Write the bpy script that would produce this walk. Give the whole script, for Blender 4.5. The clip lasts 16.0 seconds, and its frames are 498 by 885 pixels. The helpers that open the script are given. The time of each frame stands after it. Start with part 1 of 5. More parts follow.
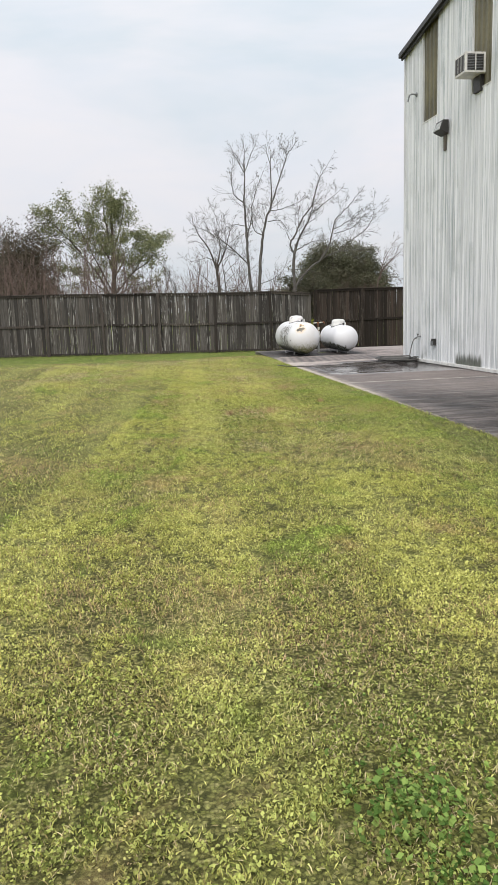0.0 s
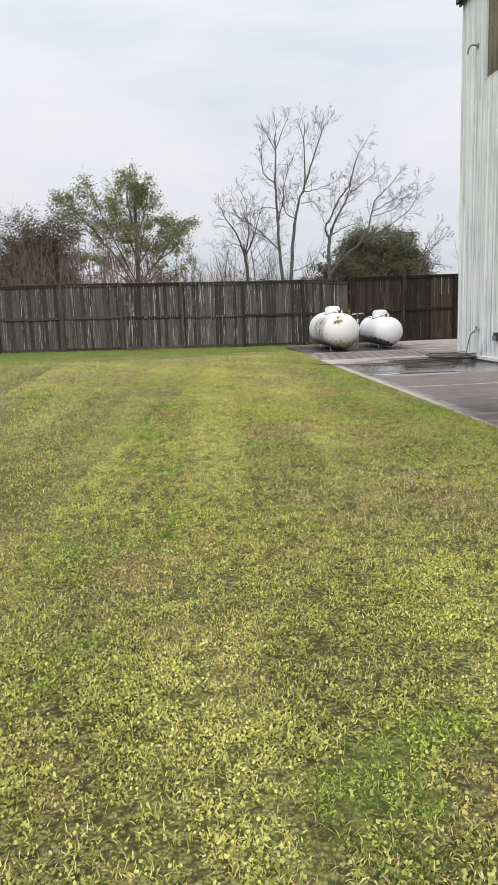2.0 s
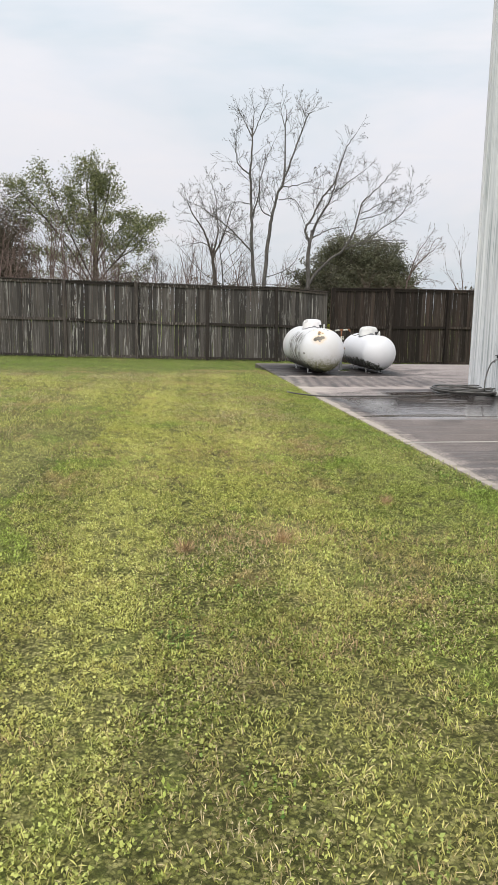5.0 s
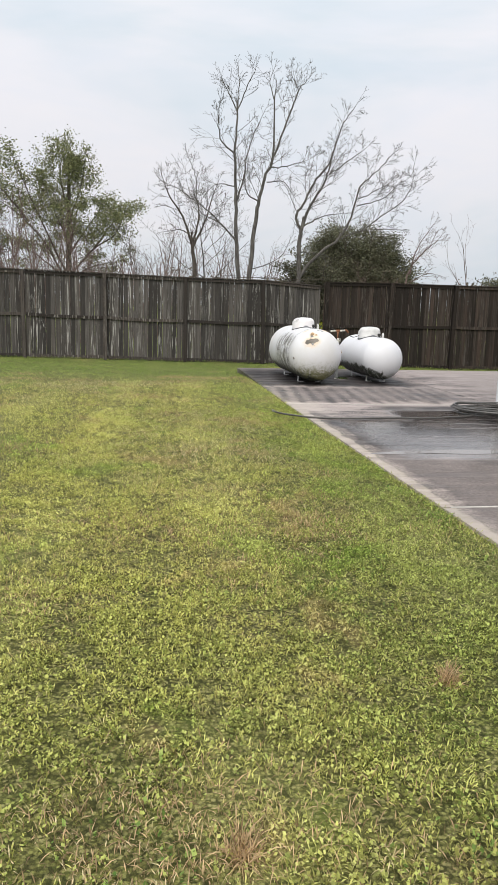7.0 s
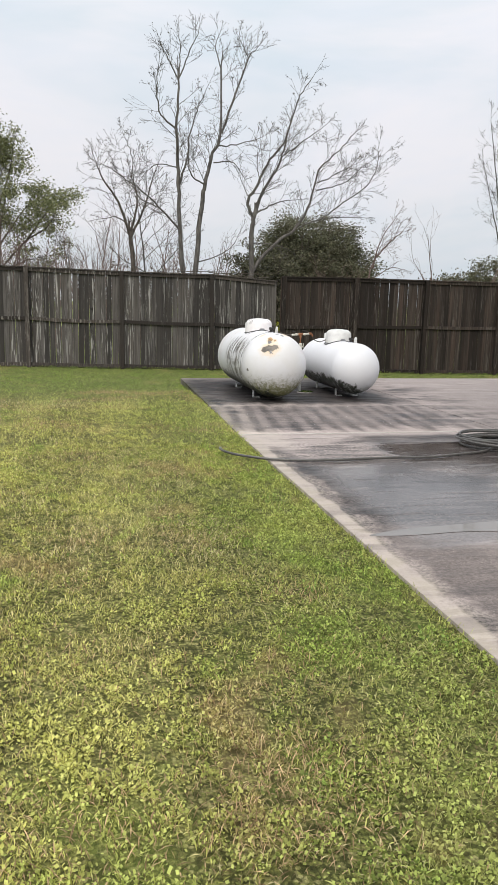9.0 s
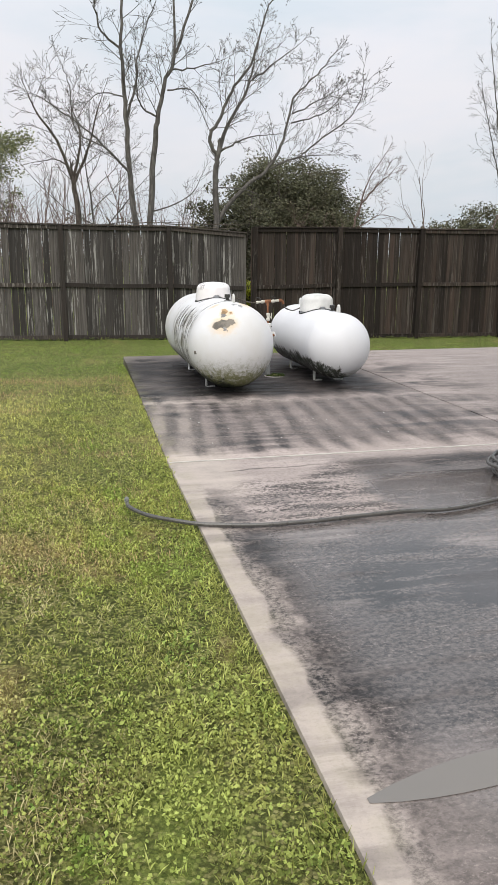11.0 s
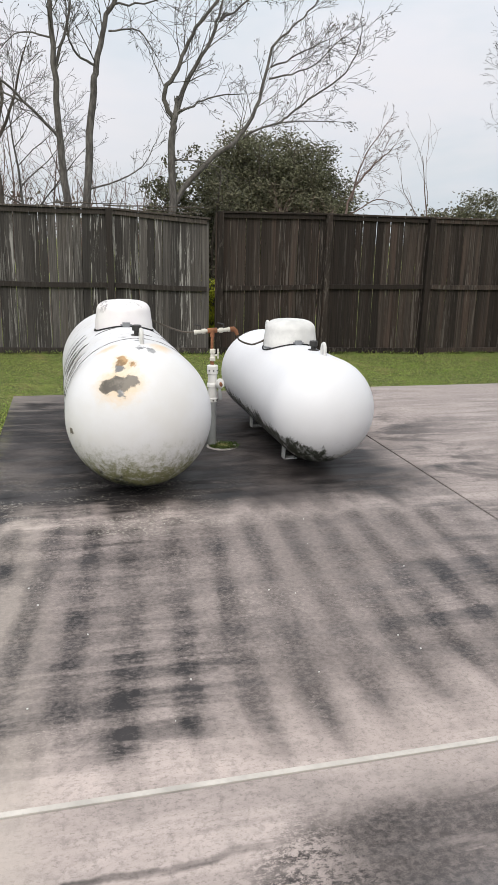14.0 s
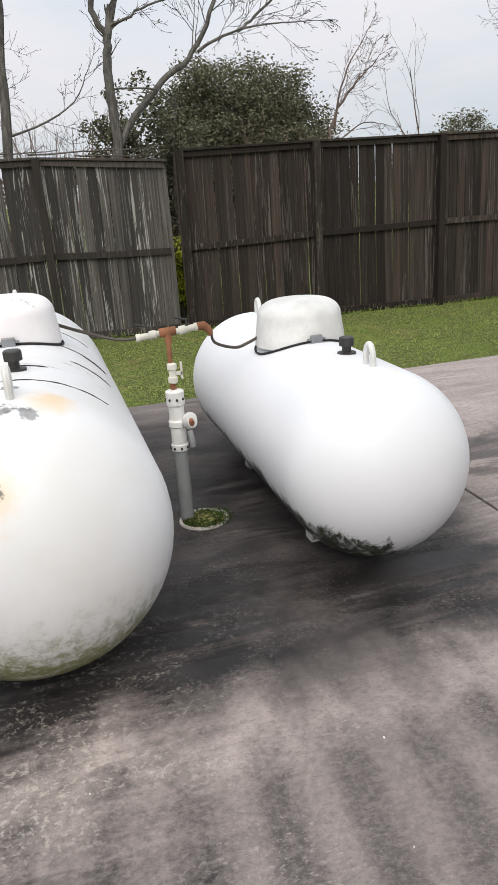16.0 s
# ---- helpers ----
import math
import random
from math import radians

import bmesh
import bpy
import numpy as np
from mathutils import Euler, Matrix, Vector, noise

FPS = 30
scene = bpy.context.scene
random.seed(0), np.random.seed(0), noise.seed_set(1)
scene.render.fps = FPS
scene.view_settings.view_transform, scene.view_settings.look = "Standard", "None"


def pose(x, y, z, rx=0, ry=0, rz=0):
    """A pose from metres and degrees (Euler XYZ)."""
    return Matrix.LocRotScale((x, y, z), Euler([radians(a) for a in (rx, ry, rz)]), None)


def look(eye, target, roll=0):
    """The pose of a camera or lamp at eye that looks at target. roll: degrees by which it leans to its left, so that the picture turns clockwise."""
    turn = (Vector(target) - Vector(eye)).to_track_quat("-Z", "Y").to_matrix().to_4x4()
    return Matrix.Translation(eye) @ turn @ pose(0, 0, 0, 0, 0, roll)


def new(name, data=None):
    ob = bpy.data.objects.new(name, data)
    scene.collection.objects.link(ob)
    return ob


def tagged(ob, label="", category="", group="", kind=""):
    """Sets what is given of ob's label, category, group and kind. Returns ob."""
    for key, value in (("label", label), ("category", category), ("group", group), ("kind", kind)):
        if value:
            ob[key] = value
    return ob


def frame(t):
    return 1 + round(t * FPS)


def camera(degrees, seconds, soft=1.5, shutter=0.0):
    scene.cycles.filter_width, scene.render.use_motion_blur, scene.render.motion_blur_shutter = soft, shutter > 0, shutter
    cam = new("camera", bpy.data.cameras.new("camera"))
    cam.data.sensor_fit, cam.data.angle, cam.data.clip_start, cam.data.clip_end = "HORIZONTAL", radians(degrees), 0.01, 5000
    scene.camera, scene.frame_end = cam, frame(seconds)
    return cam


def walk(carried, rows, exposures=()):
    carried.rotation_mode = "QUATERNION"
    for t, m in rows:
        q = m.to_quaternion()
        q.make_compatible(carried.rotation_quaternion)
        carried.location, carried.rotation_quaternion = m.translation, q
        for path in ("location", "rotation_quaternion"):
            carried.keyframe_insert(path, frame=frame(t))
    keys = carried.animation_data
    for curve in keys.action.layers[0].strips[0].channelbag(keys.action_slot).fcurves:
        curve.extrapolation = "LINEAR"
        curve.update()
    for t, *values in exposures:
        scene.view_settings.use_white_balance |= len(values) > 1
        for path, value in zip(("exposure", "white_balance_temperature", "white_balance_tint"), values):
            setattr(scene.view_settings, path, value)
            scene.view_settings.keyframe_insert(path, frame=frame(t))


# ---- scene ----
import itertools

cam = camera(37.2, 16.0)
PATH = [
    (0, (-3.713, -2.699, 1.449), (-3.459, -0.748, 1.096), -1.9),
    (0.5, (-3.657, -2.088, 1.45), (-3.457, -0.127, 1.116), -1.5),
    (1, (-3.55, -1.509, 1.479), (-3.363, 0.454, 1.15), -1.4),
    (1.5, (-3.505, -0.901, 1.456), (-3.319, 1.061, 1.114), -1.7),
    (2, (-3.386, -0.274, 1.424), (-3.214, 1.684, 1.05), -2.1),
    (2.5, (-3.331, 0.339, 1.378), (-3.189, 2.291, 0.969), -1.8),
    (3, (-3.273, 0.98, 1.373), (-3.154, 2.934, 0.962), -1.2),
    (3.5, (-3.17, 1.603, 1.372), (-3.033, 3.564, 1.0), -0.8),
    (4, (-3.133, 2.253, 1.346), (-2.955, 4.217, 1.011), -0.3),
    (4.5, (-3.005, 2.872, 1.327), (-2.772, 4.829, 0.986), 0.5),
    (4.7, (-2.932, 3.111, 1.361), (-2.675, 5.063, 1.015), 1),
    (6.8, (-2.311, 5.922, 1.457), (-2.017, 7.867, 1.093), 0.4),
    (7, (-2.274, 6.164, 1.424), (-1.979, 8.108, 1.06), 1.5),
    (7.5, (-2.176, 6.799, 1.441), (-1.902, 8.745, 1.072), 1.2),
    (8, (-2.111, 7.47, 1.439), (-1.819, 9.415, 1.071), 1.8),
    (8.5, (-1.921, 8.141, 1.47), (-1.558, 10.075, 1.113), 2.3),
    (9, (-1.715, 8.856, 1.446), (-1.3, 10.777, 1.078), 1.3),
    (9.5, (-1.519, 9.529, 1.467), (-1.064, 11.437, 1.08), 0.1),
    (9.7, (-1.402, 9.805, 1.452), (-0.933, 11.709, 1.057), -0.8),
    (11.8, (-0.384, 12.394, 1.581), (0.03, 14.28, 1.061), 1.3),
    (12, (-0.291, 12.622, 1.597), (0.116, 14.51, 1.081), 1.5),
    (12.5, (-0.013, 13.16, 1.671), (0.408, 15.055, 1.191), 2),
    (13, (0.171, 13.751, 1.664), (0.628, 15.643, 1.205), 1.9),
    (13.5, (0.359, 14.319, 1.655), (0.851, 16.197, 1.172), 1.7),
    (14, (0.531, 14.921, 1.675), (1.009, 16.792, 1.151), 1.3),
    (14.5, (0.629, 15.567, 1.659), (1.042, 17.436, 1.078), 0.2),
    (15, (0.805, 16.215, 1.652), (1.18, 18.073, 1.015), -1.4),
    (15.5, (0.957, 16.827, 1.633), (1.343, 18.674, 0.97), -3.2),
    (16, (1.165, 17.398, 1.579), (1.648, 19.229, 0.935), -4.2),
]
walk(cam, [(t, look(eye, target, roll)) for t, eye, target, roll in PATH])

# ---- world, sun and exposure ----
SUN_ELEV, SUN_AZ = radians(52), radians(200)
world = bpy.data.worlds.new("overcast_sky")
scene.world = world
world.use_nodes = True


class Nodes:
    """Short hand for building a node tree."""

    def __init__(self, tree):
        self.tree = tree
        tree.nodes.clear()

    def add(self, kind, **values):
        node = self.tree.nodes.new("ShaderNode" + kind)
        for key, value in values.items():
            if key == "data_type":
                node.data_type = value
            elif key == "operation":
                node.operation = value
            elif key == "blend_type":
                node.blend_type = value
            elif key == "noise_dimensions":
                node.noise_dimensions = value
            elif key == "interpolation_type":
                node.interpolation_type = value
        return node

    def put(self, socket, value):
        if isinstance(value, bpy.types.NodeSocket):
            self.tree.links.new(value, socket)
        elif isinstance(value, (tuple, list)) and len(value) == 3 and socket.type == "RGBA":
            socket.default_value = (*value, 1)
        else:
            socket.default_value = value

    def math(self, op, a, b=0.0, c=0.0):
        node = self.add("Math", operation=op)
        for i, v in enumerate((a, b, c)):
            self.put(node.inputs[i], v)
        return node.outputs[0]

    def mix(self, fac, a, b, blend="MIX"):
        node = self.add("Mix", data_type="RGBA", blend_type=blend)
        self.put(node.inputs[0], fac)
        self.put(node.inputs[6], a)
        self.put(node.inputs[7], b)
        return node.outputs[2]

    def ramp(self, v, a, b, lo=0.0, hi=1.0):
        """Smooth step of v from a to b, into lo..hi."""
        node = self.add("MapRange", interpolation_type="SMOOTHSTEP")
        for i, x in enumerate((v, a, b, lo, hi)):
            self.put(node.inputs[i], x)
        return node.outputs[0]

    def place(self):
        return self.add("TexCoord").outputs["Object"]

    def where(self):
        return self.add("NewGeometry").outputs["Position"]

    def stretch(self, vec, sx, sy, sz):
        node = self.add("VectorMath", operation="MULTIPLY")
        self.put(node.inputs[0], vec)
        node.inputs[1].default_value = (sx, sy, sz)
        return node.outputs[0]

    def shift(self, vec, value, amount):
        """Move vec by a value, so that alike pieces differ."""
        comb = self.add("CombineXYZ")
        for i in range(3):
            self.put(comb.inputs[i], self.math("MULTIPLY", value, amount * (1 + 0.37 * i)))
        node = self.add("VectorMath", operation="ADD")
        self.put(node.inputs[0], vec)
        self.put(node.inputs[1], comb.outputs[0])
        return node.outputs[0]

    def noise(self, vec, scale, detail=3.0, rough=0.55, distort=0.0):
        node = self.add("TexNoise", noise_dimensions="3D")
        self.put(node.inputs["Vector"], vec)
        node.inputs["Scale"].default_value = scale
        node.inputs["Detail"].default_value = detail
        node.inputs["Roughness"].default_value = rough
        node.inputs["Distortion"].default_value = distort
        return node.outputs[0]

    def cells(self, vec, scale):
        """Small irregular cells: a random value for each, and the distance from its middle."""
        node = self.add("TexVoronoi")
        self.put(node.inputs["Vector"], vec)
        node.inputs["Scale"].default_value = scale
        return self.split(node.outputs["Color"])[0], node.outputs["Distance"]

    def split(self, vec):
        node = self.add("SeparateXYZ")
        self.put(node.inputs[0], vec)
        return node.outputs

    def chance(self):
        return self.add("ObjectInfo").outputs["Random"]

    def island(self):
        return self.add("NewGeometry").outputs["Random Per Island"]

    def surface(self, color, rough=0.7, metal=0.0, height=None, strength=0.3, distance=0.01, sheen=0.5, thin=0.0):
        bsdf = self.add("BsdfPrincipled")
        self.put(bsdf.inputs["Base Color"], color)
        self.put(bsdf.inputs["Roughness"], rough)
        self.put(bsdf.inputs["Metallic"], metal)
        self.put(bsdf.inputs["Specular IOR Level"], sheen)
        if height is not None:
            bump = self.add("Bump")
            bump.inputs["Strength"].default_value = strength
            bump.inputs["Distance"].default_value = distance
            self.put(bump.inputs["Height"], height)
            self.put(bsdf.inputs["Normal"], bump.outputs[0])
        out = bsdf.outputs[0]
        if thin > 0:
            leaf = self.add("BsdfTranslucent")
            self.put(leaf.inputs[0], color)
            both = self.add("MixShader")
            both.inputs[0].default_value = thin
            self.put(both.inputs[1], out)
            self.put(both.inputs[2], leaf.outputs[0])
            out = both.outputs[0]
        self.put(self.add("OutputMaterial").inputs[0], out)


w = Nodes(world.node_tree)
sky = w.add("TexSky")
sky.sky_type = "NISHITA"
sky.sun_disc = False
sky.sun_elevation, sky.sun_rotation = SUN_ELEV, SUN_AZ
sky.air_density, sky.dust_density = 1.0, 2.0
direction = w.add("TexCoord").outputs["Generated"]
up = w.math("MAXIMUM", w.split(direction)[2], 0.0)
# overcast: brighter towards the zenith
lift = w.math("MULTIPLY_ADD", up, 0.75, 1.02)
flat = w.stretch(direction, 1.0, 1.0, 3.2)
cloud_a = w.ramp(w.noise(flat, 1.7, 5.0, 0.55, 0.4), 0.36, 0.66)
cloud_b = w.ramp(w.noise(flat, 5.5, 4.0, 0.6, 0.6), 0.3, 0.75)
tone = w.mix(cloud_a, (7.3, 8.35, 9.1), (9.95, 9.75, 10.1))
tone = w.mix(w.math("MULTIPLY", cloud_b, 0.45), tone, (8.9, 9.3, 10.2))
grey = w.mix(1.0, tone, lift, "MULTIPLY")
veil = w.mix(0.9, sky.outputs[0], grey)
back = w.add("Background")
w.put(back.inputs[0], veil)
back.inputs[1].default_value = 0.080
w.put(w.add("OutputWorld").inputs[0], back.outputs[0])

sun = new("sun", bpy.data.lights.new("sun", "SUN"))
sun.data.energy, sun.data.angle, sun.data.color = 2.4, radians(50), (1.0, 0.945, 0.87)
sun.matrix_world = pose(0, 0, 30, 90 - math.degrees(SUN_ELEV), 0, 180 - math.degrees(SUN_AZ))

# ---- materials ----
def material(name):
    m = bpy.data.materials.new(name)
    m.use_nodes = True
    return m, Nodes(m.node_tree)


def plain(name, color, rough=0.6, metal=0.0, vary=0.25, scale=18.0, bump=0.15):
    """A painted or moulded surface with slight blotches and relief."""
    m, n = material(name)
    p = n.place()
    big, small = n.noise(p, scale * 0.25, 3), n.noise(p, scale * 3, 4)
    dark = tuple(c * (1 - vary) for c in color)
    col = n.mix(n.ramp(big, 0.3, 0.7), dark, color)
    col = n.mix(n.ramp(small, 0.45, 0.75, 0, 0.35), col, dark)
    n.surface(col, n.ramp(small, 0.2, 0.8, rough - 0.08, min(1, rough + 0.1)), metal, small, bump, 0.003)
    return m


def lawn_soil():
    m, n = material("lawn_soil")
    p = n.where()
    patch = n.ramp(n.noise(p, 0.55, 4, 0.6, 0.5), 0.38, 0.66)
    mid = n.ramp(n.noise(p, 2.6, 4, 0.6, 0.3), 0.35, 0.7)
    fine = n.noise(p, 34.0, 5, 0.7)
    grit = n.noise(p, 140.0, 3, 0.7)
    green = n.mix(n.ramp(fine, 0.35, 0.65), (0.085, 0.09, 0.022), (0.34, 0.345, 0.09))
    straw = n.mix(n.ramp(fine, 0.35, 0.65), (0.11, 0.085, 0.042), (0.38, 0.30, 0.17))
    col = n.mix(n.math("MULTIPLY", n.math("MULTIPLY_ADD", mid, 0.6, 0.15), n.math("MULTIPLY_ADD", patch, 0.8, 0.2)), green, straw)
    sx, sy, _ = n.split(p)
    stripe = n.math("SINE", n.math("MULTIPLY", n.math("ADD", n.math("MULTIPLY_ADD", sy, -0.05, sx), n.math("MULTIPLY", n.noise(p, 0.7, 3), 0.35)), 5.3))
    col = n.mix(n.math("MULTIPLY", n.ramp(stripe, -0.2, 0.7, 0, 0.55), n.ramp(n.noise(p, 0.35, 3), 0.40, 0.58, 0.15, 1.0)), col, (0.50, 0.50, 0.16))
    lush = n.math("MAXIMUM", n.ramp(sy, 18.5, 23.3, 0, 0.95), n.ramp(sx, -1.7, -0.4, 0, 0.45))
    col = n.mix(lush, col, n.mix(n.ramp(fine, 0.35, 0.65), (0.05, 0.10, 0.018), (0.26, 0.39, 0.075)))
    pick, off = n.cells(n.stretch(p, 1.0, 1.0, 0.2), 75.0)
    pick2, off2 = n.cells(n.stretch(p, 1.0, 1.4, 0.2), 30.0)
    col = n.mix(n.ramp(pick, 0.40, 0.85, 0, 0.72), col, n.mix(pick2, (0.36, 0.38, 0.095), (0.56, 0.51, 0.23)))
    # dark cells and rims: shaded gaps between leaves, put into the soil colour
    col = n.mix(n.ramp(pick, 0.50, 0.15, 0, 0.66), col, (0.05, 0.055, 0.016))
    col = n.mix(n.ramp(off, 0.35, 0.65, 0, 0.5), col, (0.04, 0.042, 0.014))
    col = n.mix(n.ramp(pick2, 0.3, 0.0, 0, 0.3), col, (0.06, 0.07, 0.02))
    col = n.mix(n.ramp(n.noise(n.stretch(p, 1.0, 0.7, 1.0), 1.25, 5, 0.68, 0.5), 0.555, 0.66, 0, 0.22), col, n.mix(fine, (0.40, 0.25, 0.12), (0.74, 0.52, 0.28)))
    col = n.mix(n.ramp(n.noise(n.stretch(p, 1.0, 0.7, 1.0), 0.95, 5, 0.7, 0.6), 0.46, 0.36, 0, 0.35), col, n.mix(fine, (0.07, 0.11, 0.02), (0.34, 0.45, 0.08)))
    # hollows between tufts darkened in the colour, as shade
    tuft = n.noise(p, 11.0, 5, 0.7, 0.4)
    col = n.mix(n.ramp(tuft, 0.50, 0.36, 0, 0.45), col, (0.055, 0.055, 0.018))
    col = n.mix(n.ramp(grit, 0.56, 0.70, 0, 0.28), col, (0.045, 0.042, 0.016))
    n.surface(col, 0.9, 0, n.math("ADD", fine, grit), 0.8, 0.03, 0.2)
    return m


def leaf_colors(name, low, high, dry, dry_share, thin=0.3, patch_scale=0.55, tuft_scale=11.0, lawn=True):
    """Leaves and blades: each its own tone, in patches of fresher and drier growth."""
    m, n = material(name)
    p = n.where()
    r = n.island()
    patch = n.ramp(n.noise(p, patch_scale, 4, 0.6, 0.5), 0.35, 0.68)
    col = n.mix(n.ramp(r, 0.25, 0.8) if lawn else r, low, high)
    col = n.mix(n.math("MULTIPLY", n.ramp(n.noise(p, 2.6, 4, 0.6, 0.3), 0.35, 0.7), n.math("MULTIPLY", patch, dry_share)), col, dry)
    if lawn:
        swath = n.noise(n.stretch(p, 1.0, 0.45, 1.0), 0.5, 3)
        col = n.mix(n.ramp(swath, 0.44, 0.60, 0, 0.62), col, n.mix(r, (0.42, 0.43, 0.10), (0.86, 0.83, 0.25)))
        col = n.mix(n.ramp(swath, 0.44, 0.34, 0, 0.22), col, tuple(c * 0.6 for c in low))
        col = n.mix(n.ramp(n.noise(n.stretch(p, 1.0, 0.7, 1.0), 1.25, 5, 0.68, 0.5), 0.555, 0.66, 0, 0.55), col, n.mix(r, (0.34, 0.22, 0.10), (0.90, 0.66, 0.38)))
        col = n.mix(n.ramp(n.noise(n.stretch(p, 1.0, 0.7, 1.0), 0.95, 5, 0.7, 0.6), 0.45, 0.37, 0, 0.68), col, n.mix(r, (0.10, 0.17, 0.03), (0.54, 0.72, 0.14)))
        x, y, _ = n.split(p)
        stripe = n.math("SINE", n.math("MULTIPLY", n.math("ADD", n.math("MULTIPLY_ADD", y, -0.05, x), n.math("MULTIPLY", n.noise(p, 0.7, 3), 0.35)), 5.3))
        col = n.mix(n.math("MULTIPLY", n.ramp(stripe, -0.2, 0.7, 0, 0.55), n.ramp(n.noise(p, 0.35, 3), 0.40, 0.58, 0.15, 1.0)), col, n.mix(r, (0.54, 0.54, 0.15), (0.94, 0.91, 0.34)))
        lush = n.math("MAXIMUM", n.ramp(y, 18.5, 23.3, 0, 0.95), n.ramp(x, -1.7, -0.4, 0, 0.45))
        col = n.mix(n.math("MULTIPLY", lush, n.ramp(n.noise(p, 1.9, 4), 0.3, 0.6, 0.55, 1.0)), col, n.mix(r, (0.07, 0.13, 0.025), (0.34, 0.50, 0.10)))
    # darkens by noise between tufts: shade of the hollows put into the colour
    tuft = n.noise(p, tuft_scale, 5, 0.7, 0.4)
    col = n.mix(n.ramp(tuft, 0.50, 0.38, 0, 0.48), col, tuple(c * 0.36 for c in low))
    n.surface(col, 0.7, 0, None, sheen=0.15, thin=thin)
    return m


def concrete():
    """Broom-finished slab: pale grey-tan cement under black mildew, scoured in strips and fans."""
    m, n = material("stained_concrete")
    p = n.where()
    warp = n.add("VectorMath", operation="ADD")
    n.put(warp.inputs[0], p)
    wob = n.add("TexNoise")
    n.put(wob.inputs["Vector"], p)
    wob.inputs["Scale"].default_value = 3.0
    wob.inputs["Detail"].default_value = 5.0
    n.put(warp.inputs[1], n.stretch(wob.outputs[1], 0.12, 0.2, 0))
    x, y, _ = n.split(warp.outputs[0])
    x = n.math("SUBTRACT", x, 0.06)
    y = n.math("SUBTRACT", y, 0.10)
    hard_x, hard_y, _ = n.split(p)
    along = n.stretch(p, 3.0, 0.55, 1)
    across = n.stretch(p, 0.6, 4.0, 1)
    # broad growth of mildew
    big = n.noise(p, 0.8, 5, 0.6, 0.4)
    streak = n.noise(across, 1.6, 6, 0.65, 0.5)
    speck = n.noise(n.stretch(p, 1.0, 1.3, 1), 34.0, 6, 0.78, 0.2)
    fine = n.noise(p, 90.0, 4, 0.7)
    # black round the tanks, with fingers that run towards the joint
    lean_x = n.math("ADD", hard_x, n.math("MULTIPLY_ADD", hard_y, -0.11, n.math("MULTIPLY_ADD", n.noise(n.stretch(p, 1.0, 0.3, 1), 2.2, 2), 0.10, 1.914)))
    finger = n.math("SINE", n.math("MULTIPLY", lean_x, 26.7))
    reach = n.math("MULTIPLY_ADD", finger, 0.03, n.math("MULTIPLY_ADD", n.noise(along, 1.2, 3), -0.7, 19.78))
    tanks = n.ramp(n.math("ADD", n.math("SUBTRACT", y, reach), n.math("MULTIPLY_ADD", n.noise(p, 6.0, 6, 0.75), 0.5, -0.25)), -0.38, 0.22)
    sweep_end = n.math("MULTIPLY_ADD", n.noise(n.stretch(p, 5.0, 0.25, 1), 1.0, 2), 1.1, y)
    finger_tone = n.ramp(n.math("MULTIPLY_ADD", n.noise(n.stretch(p, 2.6, 0.8, 1), 3.0, 6, 0.72), 2.6, finger), 0.30, 2.4, 0.48, 0.95)
    finger_tone = n.mix(n.ramp(n.noise(p, 1.5, 5, 0.65, 0.4), 0.40, 0.58, 0.15, 0.62), finger_tone, n.ramp(n.noise(n.stretch(p, 1.6, 0.7, 1), 2.4, 6, 0.7, 0.3), 0.34, 0.66, 0.50, 0.90))
    finger_tone = n.math("MULTIPLY", finger_tone, n.math("MULTIPLY", n.ramp(sweep_end, 17.45, 17.9), n.ramp(n.math("MULTIPLY_ADD", n.noise(p, 2.5, 5, 0.7), 0.7, y), 19.75, 19.35)))
    far_fade = n.ramp(y, 22.2, 23.3, 1.0, 0.55)
    side_fade = n.ramp(n.math("MULTIPLY_ADD", n.noise(p, 1.6, 4), 0.8, hard_x), 3.1, 3.9, 1.0, 0.10)
    blotch = n.math("MULTIPLY", n.ramp(n.noise(n.stretch(p, 0.8, 1.7, 1), 1.15, 6, 0.66, 0.6), 0.44, 0.60, 0.05, 0.80), n.ramp(hard_x, 4.8, 3.3, 0.10, 1.0))
    side_fade = n.math("MAXIMUM", side_fade, blotch)
    dark_back = n.math("MULTIPLY", n.math("MULTIPLY", n.math("MAXIMUM", tanks, finger_tone), far_fade), side_fade)
    crisp = n.math("MULTIPLY_ADD", n.noise(n.stretch(p, 0.85, 1.25, 1), 42.0, 7, 0.8, 0.2), 0.60, n.math("MULTIPLY", n.noise(n.stretch(p, 0.6, 2.0, 1), 3.6, 7, 0.74), 0.40))
    # grey film over the near panels, clean band along the joint and along the lawn
    below = n.ramp(n.math("MULTIPLY_ADD", n.ramp(x, 0.7, 1.25), -0.40, y), 16.40, 16.20)
    clean_mid = n.math("MULTIPLY", n.math("MULTIPLY", n.ramp(x, 0.12, 0.3), n.ramp(n.math("MULTIPLY_ADD", n.noise(p, 3.0, 4), 0.3, x), 1.52, 1.22)), n.math("MULTIPLY", n.ramp(n.math("MULTIPLY_ADD", n.noise(p, 2.0, 4), 0.3, y), 15.35, 15.62), n.ramp(y, 16.9, 16.6)))
    edge = n.math("MAXIMUM", n.math("MAXIMUM", n.ramp(x, 0.02, -0.05), n.math("MULTIPLY", n.ramp(n.math("MULTIPLY_ADD", n.noise(p, 3.5, 5, 0.65), 0.45, x), 0.42, 0.24), n.ramp(y, 8.0, 9.5))), n.math("MULTIPLY", n.ramp(x, 0.50, 0.25), n.ramp(n.math("MULTIPLY_ADD", n.noise(p, 2.4, 4), 0.8, y), 15.9, 16.9)))
